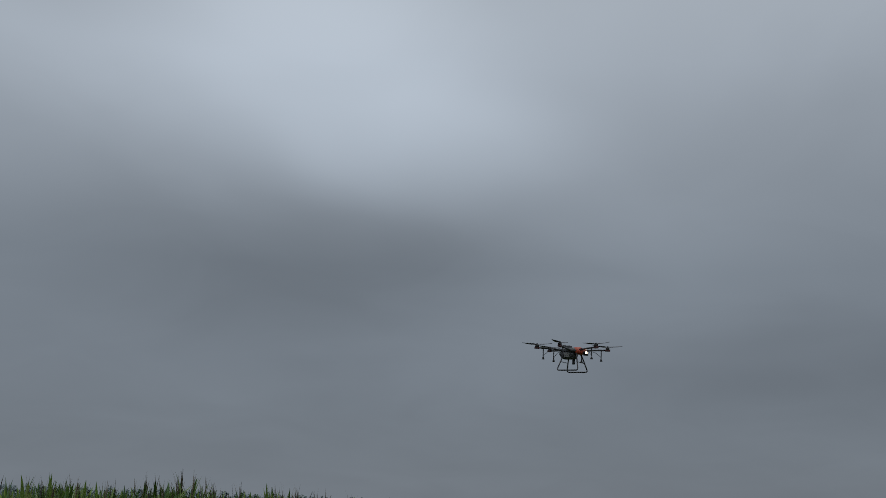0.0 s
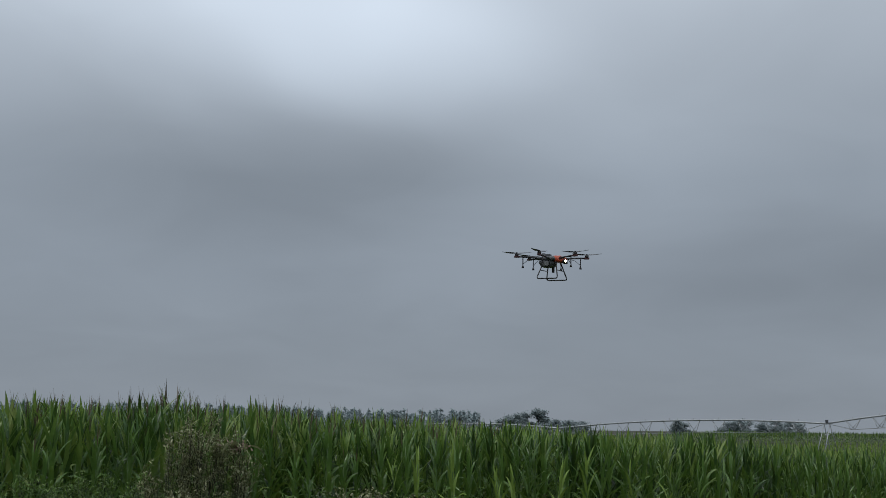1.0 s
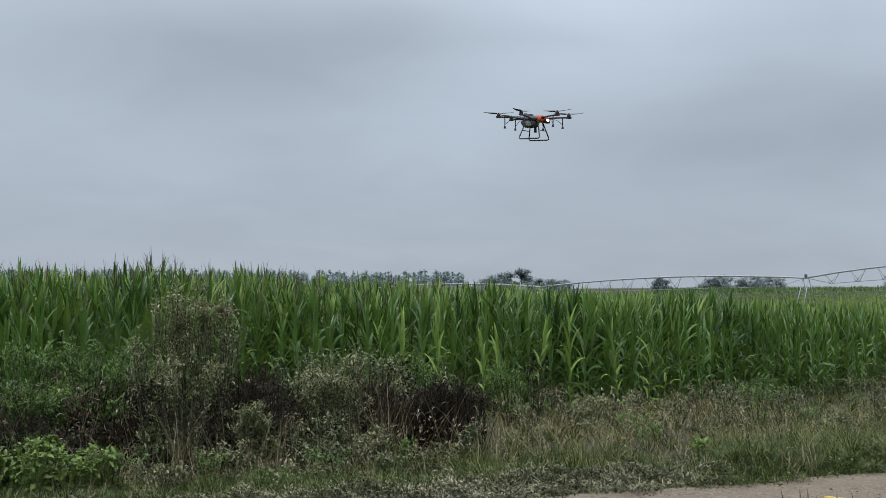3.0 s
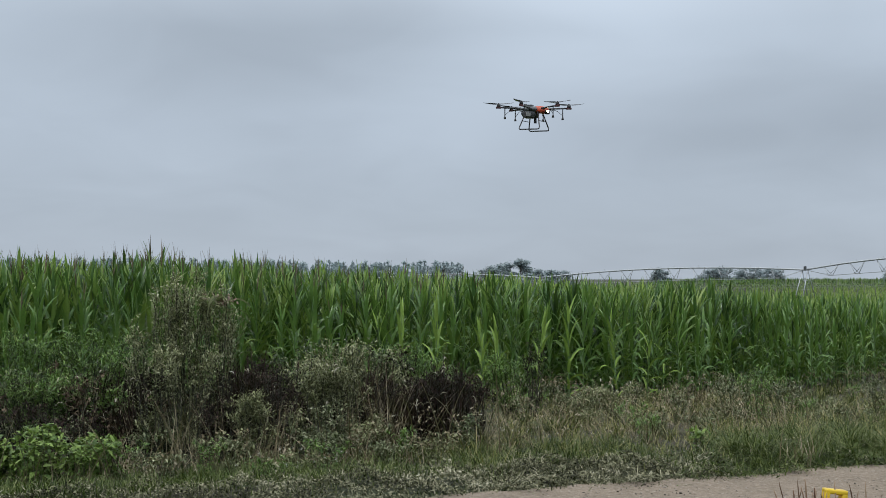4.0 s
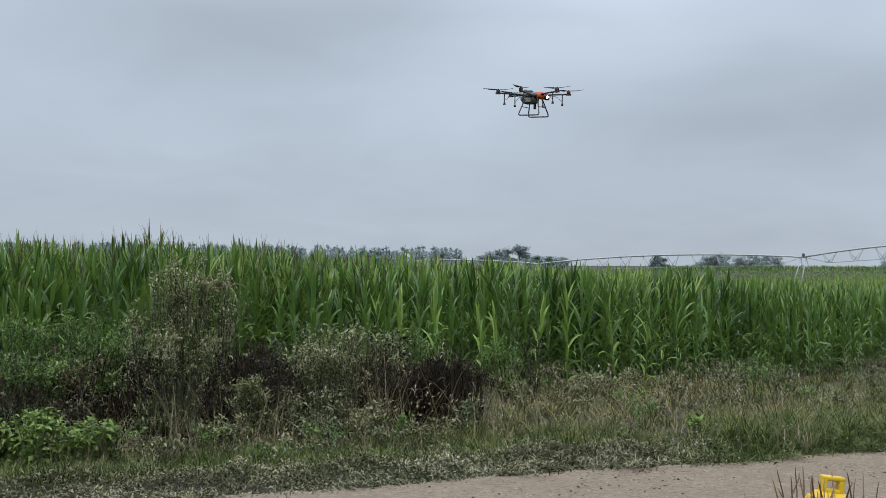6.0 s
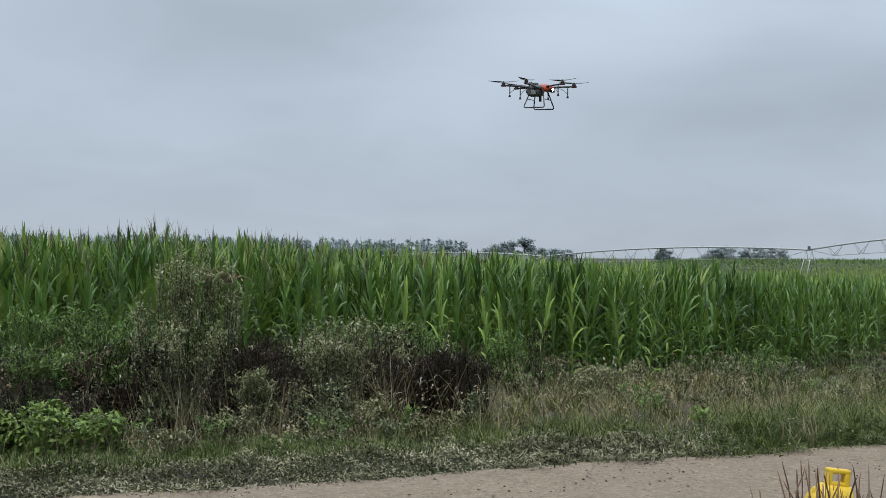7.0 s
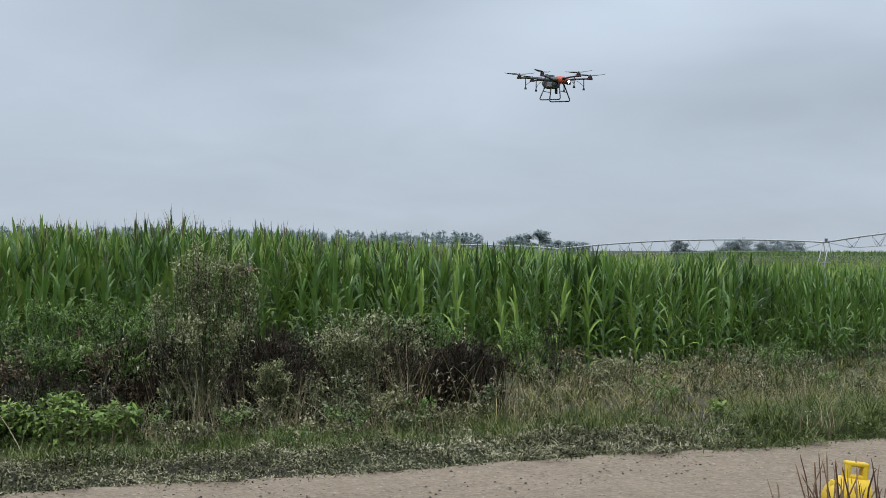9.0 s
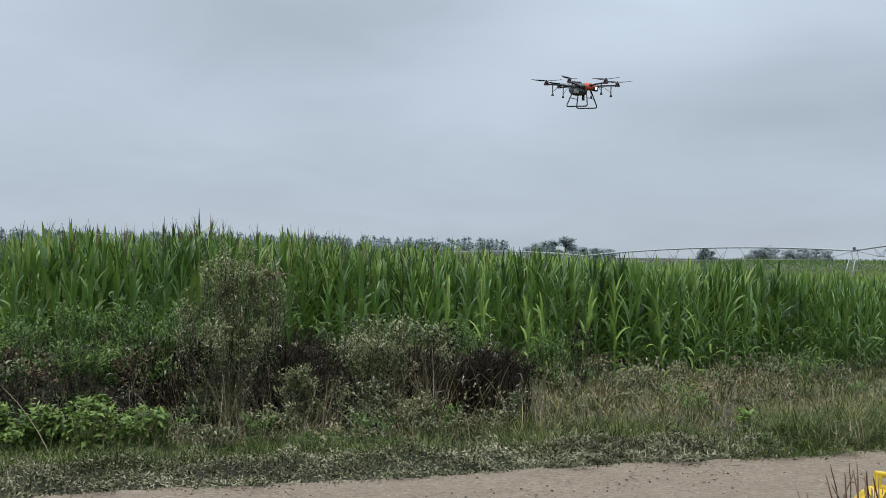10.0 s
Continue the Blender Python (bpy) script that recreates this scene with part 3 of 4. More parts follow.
def spraying_drone(m):
    d = empty("spraying_drone", m, "black and orange six-rotor spraying drone hovering with its headlight on", "drone")
    part("fuselage", lofted([(0.0, 0.0, 0.24, 0.17), (0.0, 0.03, 0.29, 0.20), (0.0, 0.08, 0.28, 0.19), (-0.02, 0.115, 0.20, 0.13)]), GREYCASE, d, "dark grey body shell", True)
    part("nose_cover", lofted([(0.25, -0.05, 0.10, 0.15), (0.25, -0.02, 0.15, 0.19), (0.20, 0.08, 0.16, 0.185), (0.15, 0.125, 0.10, 0.11)]), ORANGE, d, "orange-red front cover", True)
    part("tank", lofted([(-0.08, -0.17, 0.13, 0.12), (-0.08, -0.14, 0.19, 0.17), (-0.10, -0.05, 0.23, 0.19), (-0.10, 0.01, 0.22, 0.17)]), GREYCASE, d, "dark grey spray tank", True)
    part("tank_panel", box(0.19, 0.012, 0.10, 0.004, (-0.10, -0.186, -0.13)), TANK, d, "pale translucent tank side")
    part("battery", box(0.22, 0.16, 0.07, 0.02, (-0.14, 0.0, 0.105)), GREYCASE, d, "grey battery block")
    part("filler_cap", cylinder(0.045, 0.10, 0.20, (-0.24, 0.05)), RUBBER, d, "black tank cap", True)
    part("camera_unit", box(0.10, 0.12, 0.07, 0.015, (0.36, 0.0, -0.08)), RUBBER, d)
    lamp = part("headlight", cylinder(0.042, -0.04, 0.06, (0.0, 0.0)), RUBBER, d, "round headlight", True)
    lamp.matrix_basis = pose(0.37, -0.13, -0.02, 90, 0, 65)
    lens = part("lamp_lens", lofted([(0.0, 0.0, 0.034, 0.034), (0.0, 0.014, 0.028, 0.028), (0.0, 0.022, 0.015, 0.015)], 16, 2.0), GLOW, lamp, "lit white headlight lens", True)
    lens.matrix_basis = pose(0, 0, 0.058)
    for k, (angle, blade_turn) in enumerate(((30, 20), (90, -15), (150, 55), (210, 20), (270, 80), (330, -10))):
        c, s = math.cos(radians(angle)), math.sin(radians(angle))
        reach = 0.90
        arm = part("arm", tube([(0.22 * c, 0.20 * s, 0.05), (0.5 * c, 0.5 * s, 0.075), (reach * c, reach * s, 0.09)], [0.024, 0.022, 0.02], 8), CARBON, d, "black carbon arm", True)
        part("folding_joint", tube([(0.27 * c, 0.27 * s, 0.055), (0.36 * c, 0.36 * s, 0.065)], 0.036, 8), MAROON if k in (0, 5) else GREYCASE, arm, "", True)
        part("motor_mount", box(0.13, 0.075, 0.05, 0.012, (reach, 0, 0.06)), MAROON, arm, "dark red motor mount").matrix_basis = pose(0, 0, 0, 0, 0, angle)
        part("motor", cylinder(0.048, 0.105, 0.165, (reach * c, reach * s)), RUBBER, arm, "black motor", True)
        prop = part("propeller", cylinder(0.022, 0.0, 0.03), RUBBER, d, "folded-tip black propeller", True)
        prop.matrix_basis = pose(reach * c, reach * s, 0.166, 0, 0, blade_turn)
        for half in (0, 180):
            part("blade", propeller_blade(), CARBON, prop, "", True).matrix_basis = pose(0, 0, 0.012, 0, 0, half)
        inner = 0.70 if k in (1, 4) else 0.74
        nozzle = part("spray_nozzle", tube([(inner * c, inner * s, 0.08), (inner * c, inner * s, -0.13)], 0.013, 6), CARBON, d, "thin black spray lance")
        part("nozzle_tip", cylinder(0.034, -0.20, -0.135, (inner * c, inner * s), 10, 0.018), RUBBER, nozzle, "", True)
        part("hose", bent([(inner * c, inner * s, -0.10), (0.58 * c, 0.58 * s, 0.03), (0.40 * c, 0.40 * s, 0.04)], 0.006), RUBBER, nozzle)
    for side in (-1, 1):
        part("landing_skid", bent([(0.17, side * 0.17, -0.02), (0.29, side * 0.37, -0.47), (-0.27, side * 0.37, -0.47), (-0.15, side * 0.17, -0.02)], 0.016, 6, 0.07), CARBON, d, "black tube landing skid", True)
    for x in (0.22, -0.20):
        part("skid_brace", tube([(x, -0.27, -0.25), (x, 0.27, -0.25)], 0.010, 6), CARBON, d, "", True)
    part("pump", cylinder(0.035, -0.30, -0.15, (0.04, 0.0)), RUBBER, d, "black pump under the tank", True)
    return d


spraying_drone(pose(2.19, 30.7, 5.90, 2.5, 1.5, -24))


# ---- the irrigation machine across the field ----
def irrigation(towers, spans):
    pivot = empty("irrigation_machine", pose(0, 0, 0), "long galvanised centre-pivot irrigation machine spanning the corn", "irrigation machine")
    for (ax, ay, az_), (bx, by, bz), span in zip(towers, towers[1:], spans):
        a, b = np.array([ax, ay, az_]), np.array([bx, by, bz])
        w = np.linspace(0, 1, 29)[:, None]
        line = a + (b - a) * w
        line[:, 2] += span * 4 * w[:, 0] * (1 - w[:, 0])
        pipe = part("pipe", tube(line, 0.11, 8), ZINC, pivot, "arched galvanised water pipe", True)
        along = (b - a) / np.linalg.norm(b - a)
        cross = np.array([-along[1], along[0], 0.0])
        low = []
        for k in range(1, 11):
            u_ = k / 11
            top = a + (b - a) * u_ + np.array([0, 0, span * 4 * u_ * (1 - u_)])
            depth = 0.6 + 1.05 * (4 * u_ * (1 - u_)) ** 0.5
            foot = [top + cross * 0.55 * sgn - np.array([0, 0, depth]) for sgn in (-1, 1)]
            low.append(foot)
            brace = part("truss_brace", joined([tube([top - along * 0.95 * q, foot[g]], 0.035, 5) for g in (0, 1) for q in (-1, 1)]), ZINC, pipe, "", True)
            part("cross_bar", tube(foot, 0.03, 5), ZINC, brace, "", True)
            part("sprinkler_drop", tube([top + np.array([0, 0, 0.05]), top + np.array([0, 0, 0.32])], 0.025, 5), ZINC, pipe)
        for g in (0, 1):
            part("truss_rod", tube([a] + [q[g] for q in low] + [b], 0.022, 5), ZINC, pipe, "thin steel truss rod", True)
    for k, (x, y, z) in enumerate(towers):
        along = np.array(towers[min(k + 1, len(towers) - 1)]) - np.array(towers[max(k - 1, 0)])
        along = along / np.linalg.norm(along)
        cross = np.array([-along[1], along[0], 0.0])
        g = float(height(np.array(x), np.array(y)))
        top = np.array([x, y, z])
        feet = [np.array([x, y, g + 0.75]) + cross * 2.0 * sgn for sgn in (-1, 1)]
        tower = part("drive_tower", joined([tube([top + along * 0.35 * q + np.array([0, 0, -0.05]), f + along * 0.5 * q], 0.06, 6) for f in feet for q in (-1, 1)]), ZINC, pivot, "galvanised A-frame drive tower", True)
        part("beam", tube([feet[0] + np.array([0, 0, -0.1]), feet[1] + np.array([0, 0, -0.1])], 0.09, 6), ZINC, tower, "", True)
        for h in (0.35, 0.65):
            part("brace", tube([top * (1 - h) + feet[0] * h, top * (1 - h) + feet[1] * h], 0.035, 5), ZINC, tower, "", True)
        part("control_box", box(0.3, 0.3, 0.35, 0.03, tuple(top + np.array([0, 0, 0.1]))), GREYCASE, tower, "small dark control box")
        for f in feet:
            v, q = tube([(0, -0.16, 0), (0, -0.13, 0), (0, 0.13, 0), (0, 0.16, 0)], [0.62, 0.72, 0.72, 0.62], 18)
            wheel = part("wheel", (v, q), RUBBER, tower, "black tractor tyre", True)
            wheel.matrix_basis = pose(f[0], f[1], g + 0.70, 0, 0, math.degrees(math.atan2(along[1], along[0])))
    return pivot


irrigation([(71.0, 126.0, 3.25), (44.0, 150.0, 2.64), (13.4, 176.0, 1.66), (-16.0, 202.0, 1.10), (-45.0, 227.0, 0.8)], [1.4, 0.75, 0.8, 0.8])


# ---- far woods and trees ----
def tufts(centres, spread, count, size, r, flat=0.6):
    """Foliage of many small, freely turned leaf sprays round each centre."""
    n = len(centres)
    c = np.repeat(centres, count, 0) + r.normal(0, 1, (n * count, 3)) * np.repeat(spread, count, 0) * 0.5
    k = len(c)
    return blades(c, r.uniform(0, 6.28, k), r.uniform(-0.6, 1.0, k), size * r.uniform(0.6, 1.4, k), size * flat * r.uniform(0.6, 1.3, k), r.uniform(0.0, 1.0, k), 2, 0, "leaf", r.normal(0, 0.9, k))


def conifer(r, tall):
    """Crown of a narrow pine: drooping whorls of sprays round a trunk."""
    levels = np.sort(r.uniform(0.1, 1.0, 18))
    a = r.uniform(0, 6.28, 18)
    reach = tall * 0.32 * (1.10 - levels) * r.uniform(0.5, 1.2, 18)
    c = np.stack([reach * np.cos(a), reach * np.sin(a), levels * tall], 1)
    crown = tufts(c, np.repeat((tall * 0.15 * (1.15 - levels))[:, None], 3, 1), 8, tall * 0.10, r, 0.85)
    trunk = tube([(0, 0, -1), (0, 0, tall * 0.5), (0, 0, tall * 0.99)], [tall * 0.016, tall * 0.011, 0.03], 3)
    return crown, trunk


def woods(name, xs_, ys_, low, high, seed, label):
    r = np.random.default_rng(seed)
    shapes = [conifer(r, 1.0) for _ in range(5)]
    pick = r.integers(0, 5, len(xs_))
    tall = r.uniform(low, high, len(xs_))
    spots = np.stack([xs_, ys_, height(xs_, ys_) - 0.3], 1)
    pieces = [placed(joined(shapes[k]), spots[pick == k], r.uniform(0, 6.28, (pick == k).sum()), tall[pick == k]) for k in range(5)]
    return tagged(part(name, joined(pieces), HAZED_PINE), label, "woods", kind="stuff")


def band(px0, px1, dist0, dist1, count, seed):
    """Spots between two bearings (by the slope x / y), the distance running from one to the other."""
    r = np.random.default_rng(seed)
    w = r.random(count)
    d = dist0 + (dist1 - dist0) * w + r.uniform(0, 60, count)
    return (px0 + (px1 - px0) * w) * d, d


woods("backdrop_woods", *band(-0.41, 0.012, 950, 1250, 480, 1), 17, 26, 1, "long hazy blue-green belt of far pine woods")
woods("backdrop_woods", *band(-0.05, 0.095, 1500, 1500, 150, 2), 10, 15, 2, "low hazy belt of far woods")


def crowned_tree(x, y, tall, wide, bare, seed, label, k=14):
    """A tree with a forked trunk and a crown of clumps; bare: the part of the trunk below the crown."""
    r = np.random.default_rng(seed)
    g = float(height(np.array(x), np.array(y)))
    t = empty("tree", pose(x, y, g - 0.2), label, "tree", "trees along the far field edge")
    a, q = r.uniform(0, 6.28, k), r.random(k) ** 0.6
    lv = r.random(k)
    dome = np.sqrt(np.clip(1 - (2 * lv - 0.7) ** 2 / 1.8, 0.1, 1))
    c = np.stack([wide * 0.42 * q * dome * np.cos(a), wide * 0.42 * q * dome * np.sin(a), tall * (bare + (0.94 - bare) * lv)], 1)
    limbs = [tube([(0, 0, 0), (0.02 * wide, 0, tall * bare * 0.6), (0, 0.02 * wide, tall * (bare + 0.25 * (1 - bare)))], [tall * 0.022, tall * 0.017, tall * 0.010], 7)]
    for p in c:
        limbs.append(tube([(0, 0, tall * bare * 0.75), tuple(p * np.array([0.5, 0.5, 0.88])), tuple(p)], [tall * 0.005, tall * 0.003, tall * 0.001], 4))
    part("trunk", joined(limbs), BARK, t, "grey-brown trunk and limbs", True)
    part("crown", tufts(c, np.tile([wide * 0.22, wide * 0.22, tall * 0.085], (k, 1)), 95, tall * 0.072, r, 0.85), HAZED_TREE, t)
    return t


LONE = "tall lone pine with a bare trunk and a rounded crown"
ROUND = "broad hazy tree at the far field edge"
crowned_tree(47.3, 790, 18.5, 15.0, 0.58, 12, LONE, 13)
for k, (slope, d, tall, wide) in enumerate([(0.051, 790, 12.0, 11), (0.046, 800, 12.8, 14), (0.038, 820, 11.5, 14), (0.030, 830, 10.0, 13), (0.067, 900, 6.5, 12), (0.075, 890, 8.5, 10), (0.085, 900, 8.0, 14), (0.096, 900, 7.5, 14),
                                            (0.172, 700, 7.5, 8), (0.178, 710, 6.0, 8), (0.213, 760, 7.0, 12), (0.222, 760, 9.0, 10), (0.229, 770, 8.5, 11),
                                            (0.241, 800, 8.0, 13), (0.252, 800, 8.5, 13), (0.262, 810, 8.5, 13), (0.271, 820, 8.0, 11), (0.360, 800, 6.0, 12), (0.372, 800, 6.5, 12)]):
    crowned_tree(slope * d, d, tall + 4.0, wide, 0.16, 20 + k, ROUND, 26)


# ---- weeds between the road and the corn ----
def to_corn(x):
    return np.maximum(corn_edge(x) - road_edge(x) + 0.25, 0.6)


def weed(name, x, y, tall, wide, stems, leaves, leaf_len, leaf_wide, mat, label, seed, low=0.15, top=1.0, curl=1.0, rise=0.4, category="weed", heads=None, tipward=0.45, stalks=None):
    """A weed: splayed stems, with small leaves all along them."""
    r = np.random.default_rng(seed)
    g = float(height(np.array(x), np.array(y)))
    w = empty(name, pose(x, y, g - 0.02), label, category, name.replace("_", " ") + "s between road and corn")
    a = r.uniform(0, 6.28, stems)
    out = wide * 0.5 * np.sqrt(r.random(stems))
    hs = tall * r.uniform(0.68, 1.0, stems)
    tips = np.stack([out * np.cos(a), out * np.sin(a), hs], 1)
    roots = tips * np.array([0.25, 0.25, 0.0])
    lines, spots = [], []
    for k in range(stems):
        mid = roots[k] * 0.55 + tips[k] * 0.45 + np.array([0, 0, tall * 0.06]) + r.normal(0, 0.02, 3)
        lines.append(tube([roots[k], mid, tips[k]], [0.006, 0.004, 0.0015], 3))
        for b in range(5):
            s = r.uniform(0.25, 0.9)
            p = (roots[k] * (1 - s) + mid * s) if s < 0.5 else (mid * (1 - s) + tips[k] * s)
            q = p + np.array([*(r.normal(0, wide * 0.13, 2)), tall * r.uniform(0.05, 0.2)])
            lines.append(tube([p, (p + q) / 2 + np.array([0, 0, 0.01]), q], [0.003, 0.002, 0.001], 3))
            spots.append((p, q))
        spots += [(roots[k], mid), (mid, tips[k]), (mid, tips[k])]
    tagged(part("stem", joined(lines), stalks or STEM, w, "thin woody branching stem"), kind="stuff")
    pick = r.integers(0, len(spots), leaves)
    A, B = np.array([s[0] for s in spots]), np.array([s[1] for s in spots])
    f = r.random(leaves)[:, None] ** tipward
    base = A[pick] * (1 - f) + B[pick] * f + r.normal(0, 0.012, (leaves, 3))
    keep = (base[:, 2] > low * tall) & (base[:, 2] < top * tall)
    base = base[keep]
    n = len(base)
    foliage = blades(base, r.uniform(0, 6.28, n), r.normal(rise, 0.5, n), leaf_len * r.uniform(0.5, 1.4, n), leaf_wide * r.uniform(0.6, 1.3, n), curl * r.uniform(0.2, 1.5, n), 2, 0, "leaf", r.normal(0, 0.6, n))
    tagged(part("foliage", foliage, mat, w), kind="stuff")
    if heads:
        k = stems
        ends = tips
        tagged(part("seed_fluff", tufts(ends, np.full((k, 3), 0.07), 12, 0.034, r), heads, w, "dry seed fluff"), kind="stuff")
    return w


GREENW = "leafy green weed bush below the corn"
TALLW = "tall feathery grey-green weed gone to seed"
DULLW = "dull dark green weed with small leaves"
RUSTW = "dried dark rusty-brown dock stalks"
LIMEW = "low bright green broad-leaved weed beside the road"
n_seed = 500
# broad green bushes
for x, y, tall, wide in [(-4.55, 13.4, 1.10, 1.0), (-3.85, 13.2, 1.12, 1.1), (-3.3, 13.3, 1.0, 0.9), (-5.3, 13.2, 0.95, 1.0), (-0.42, 14.2, 0.93, 0.75), (0.80, 15.6, 0.80, 0.65), (-4.2, 12.6, 0.8, 0.8), (-0.2, 14.4, 0.7, 0.6)]:
    n_seed += 1
    weed("green_weed", x, y, tall * 1.04, wide, 24, 3000, 0.055, 0.013, GREEN_WEED, GREENW, n_seed, 0.1, 1.05, 1.0, 0.6, tipward=0.55)
# the tall feathery ones
for x, y, tall, wide in [(-2.78, 12.35, 1.84, 0.5), (-2.62, 12.3, 1.92, 0.5), (-2.95, 12.2, 1.45, 0.6), (-2.30, 12.3, 1.74, 0.45), (-2.55, 12.0, 1.15, 0.6), (-0.98, 12.25, 1.15, 0.5), (-1.28, 12.15, 1.02, 0.5), (-1.9, 11.75, 0.72, 0.4)]:
    n_seed += 1
    weed("tall_weed", x, y, tall, wide, 22, 3000, 0.042, 0.013, TALL_WEED, TALLW, n_seed, 0.15, 1.05, 0.8, 0.7, heads=TALL_WEED, tipward=0.65)
# dull undergrowth all along
r_w = np.random.default_rng(77)
for k in range(66):
    x = -5.4 + 5.6 * (k + r_w.random()) / 66
    # gap: dark hollows, where near-black brown weeds deepen the shade by colour
    gap = abs(x + 3.12) < 0.13 or abs(x + 2.1) < 0.24 or abs(x + 0.28) < 0.32
    deep = 0.55 + 0.45 * r_w.random() if gap else r_w.random()
    y = 12.0 + 0.10 * (x + 3) * (x > -3) + 1.7 * deep
    olive = -1.75 < x < -0.6
    tall = r_w.uniform(0.35, 0.75) + 0.25 * deep + 0.18 * olive
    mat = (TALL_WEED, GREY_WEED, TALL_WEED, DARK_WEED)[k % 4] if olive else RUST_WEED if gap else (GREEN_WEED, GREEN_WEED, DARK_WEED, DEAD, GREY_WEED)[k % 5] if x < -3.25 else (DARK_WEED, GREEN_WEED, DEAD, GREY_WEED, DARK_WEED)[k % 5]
    label = "half-dead brown weed with curled dry leaves" if mat is DEAD else "dried dark-brown weed with shrivelled leaves, darkening a gap for shade" if mat is RUST_WEED else "olive-grey shrubby weed with small leaves" if olive else DULLW
    n_seed += 1
    weed("undergrowth_weed", x, y, tall, r_w.uniform(0.35, 0.6), 9, 520, 0.048, 0.025, mat, label, n_seed, 0.06 if olive else 0.2, 1.05, 1.0, -0.2 if mat is DEAD else 0.3, heads=(TALL_WEED, DEAD, DRY)[k % 3] if k % 3 == 0 else None, tipward=0.7 if olive else 0.45)
# near-black stalks packed in to stand for the deep shade inside the thicket
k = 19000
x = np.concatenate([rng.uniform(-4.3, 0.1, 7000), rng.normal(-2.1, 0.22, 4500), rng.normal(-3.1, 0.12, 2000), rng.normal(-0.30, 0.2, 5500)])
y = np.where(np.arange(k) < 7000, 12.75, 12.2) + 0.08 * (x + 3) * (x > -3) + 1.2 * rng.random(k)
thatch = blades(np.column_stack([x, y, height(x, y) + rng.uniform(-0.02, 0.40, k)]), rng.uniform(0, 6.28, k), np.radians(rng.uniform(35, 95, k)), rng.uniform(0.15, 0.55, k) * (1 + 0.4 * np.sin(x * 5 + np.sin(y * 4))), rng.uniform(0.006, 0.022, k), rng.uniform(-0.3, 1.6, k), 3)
tagged(part("shade_thatch", thatch, RUST_WEED), "dense dark-brown dead stalks darkening the weed thicket in place of deep shade", "dead stalks", kind="stuff")
for x, y, tall, wide, mat in [(3.55, 15.2, 0.62, 0.6, GREY_WEED), (3.9, 15.4, 0.72, 0.6, GREEN_WEED), (4.25, 15.5, 0.60, 0.5, GREY_WEED), (2.1, 15.3, 0.5, 0.5, TALL_WEED), (1.75, 15.0, 0.45, 0.5, TALL_WEED), (5.6, 16.0, 0.55, 0.6, GREY_WEED)]:
    n_seed += 1
    weed("verge_weed", x, y, tall, wide, 14, 900, 0.05, 0.016, mat, "bushy grey-green weed among the verge grass", n_seed, 0.05, 1.05, 1.0, 0.5, tipward=0.7, stalks=GREEN_STEM)
for k in range(11):
    x = -1.75 + 1.15 * (k + r_w.random()) / 11
    n_seed += 1
    weed("undergrowth_weed", x, 11.75 + 0.25 * r_w.random(), r_w.uniform(0.30, 0.62), r_w.uniform(0.3, 0.45), 9, 420, 0.046, 0.022, (TALL_WEED, GREY_WEED)[k % 2], "olive-grey shrubby weed with small leaves", n_seed, 0.08, 1.05, 1.0, 0.4, tipward=0.7)
# low mixed weeds in front of the thicket and in the verge
for k in range(15):
    x = -2.9 + 3.1 * (k + r_w.random()) / 15
    y = float(road_edge(np.array(x))) + r_w.uniform(1.7, 2.9)
    n_seed += 1
    weed("low_weed", x, y, r_w.uniform(0.18, 0.42), r_w.uniform(0.35, 0.6), 8, 300, 0.045, 0.018, (GREEN_WEED, TALL_WEED, GREY_WEED)[k % 3], "low leafy roadside weed in the grass", n_seed, 0.05, 1.05, 1.0, 0.4, heads=DRY if k % 3 == 1 else None, tipward=0.7, stalks=GREEN_STEM)
for k in range(60):
    x = 0.4 + 10.0 * r_w.random()
    gap = float(to_corn(np.array(x)))
    y = float(road_edge(np.array(x))) + gap * r_w.uniform(0.25, 1.0)
    n_seed += 1
    weed("low_weed", x, y, r_w.uniform(0.20, 0.42), r_w.uniform(0.3, 0.55), 7, 300, 0.055, 0.015, (GREY_WEED, GREEN_WEED, TALL_WEED)[k % 3], "low leafy weed in the verge grass", n_seed, 0.05, 1.05, 1.0, 0.6, heads=DRY if k % 3 == 0 else None, tipward=0.7, stalks=GREEN_STEM)
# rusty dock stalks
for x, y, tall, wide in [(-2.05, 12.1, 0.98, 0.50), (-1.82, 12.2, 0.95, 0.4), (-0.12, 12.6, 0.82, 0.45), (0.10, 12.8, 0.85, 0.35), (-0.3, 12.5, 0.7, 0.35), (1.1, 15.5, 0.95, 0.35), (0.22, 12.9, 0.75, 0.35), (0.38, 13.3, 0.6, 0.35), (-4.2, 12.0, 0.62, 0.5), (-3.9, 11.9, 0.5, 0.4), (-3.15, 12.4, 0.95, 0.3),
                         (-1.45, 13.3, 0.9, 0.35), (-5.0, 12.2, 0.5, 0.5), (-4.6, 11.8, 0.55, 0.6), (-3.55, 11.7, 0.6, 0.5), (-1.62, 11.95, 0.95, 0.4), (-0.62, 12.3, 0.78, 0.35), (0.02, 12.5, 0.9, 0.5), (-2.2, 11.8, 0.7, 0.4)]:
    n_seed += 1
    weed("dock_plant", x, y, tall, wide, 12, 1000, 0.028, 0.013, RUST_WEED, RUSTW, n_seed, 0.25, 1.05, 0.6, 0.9)
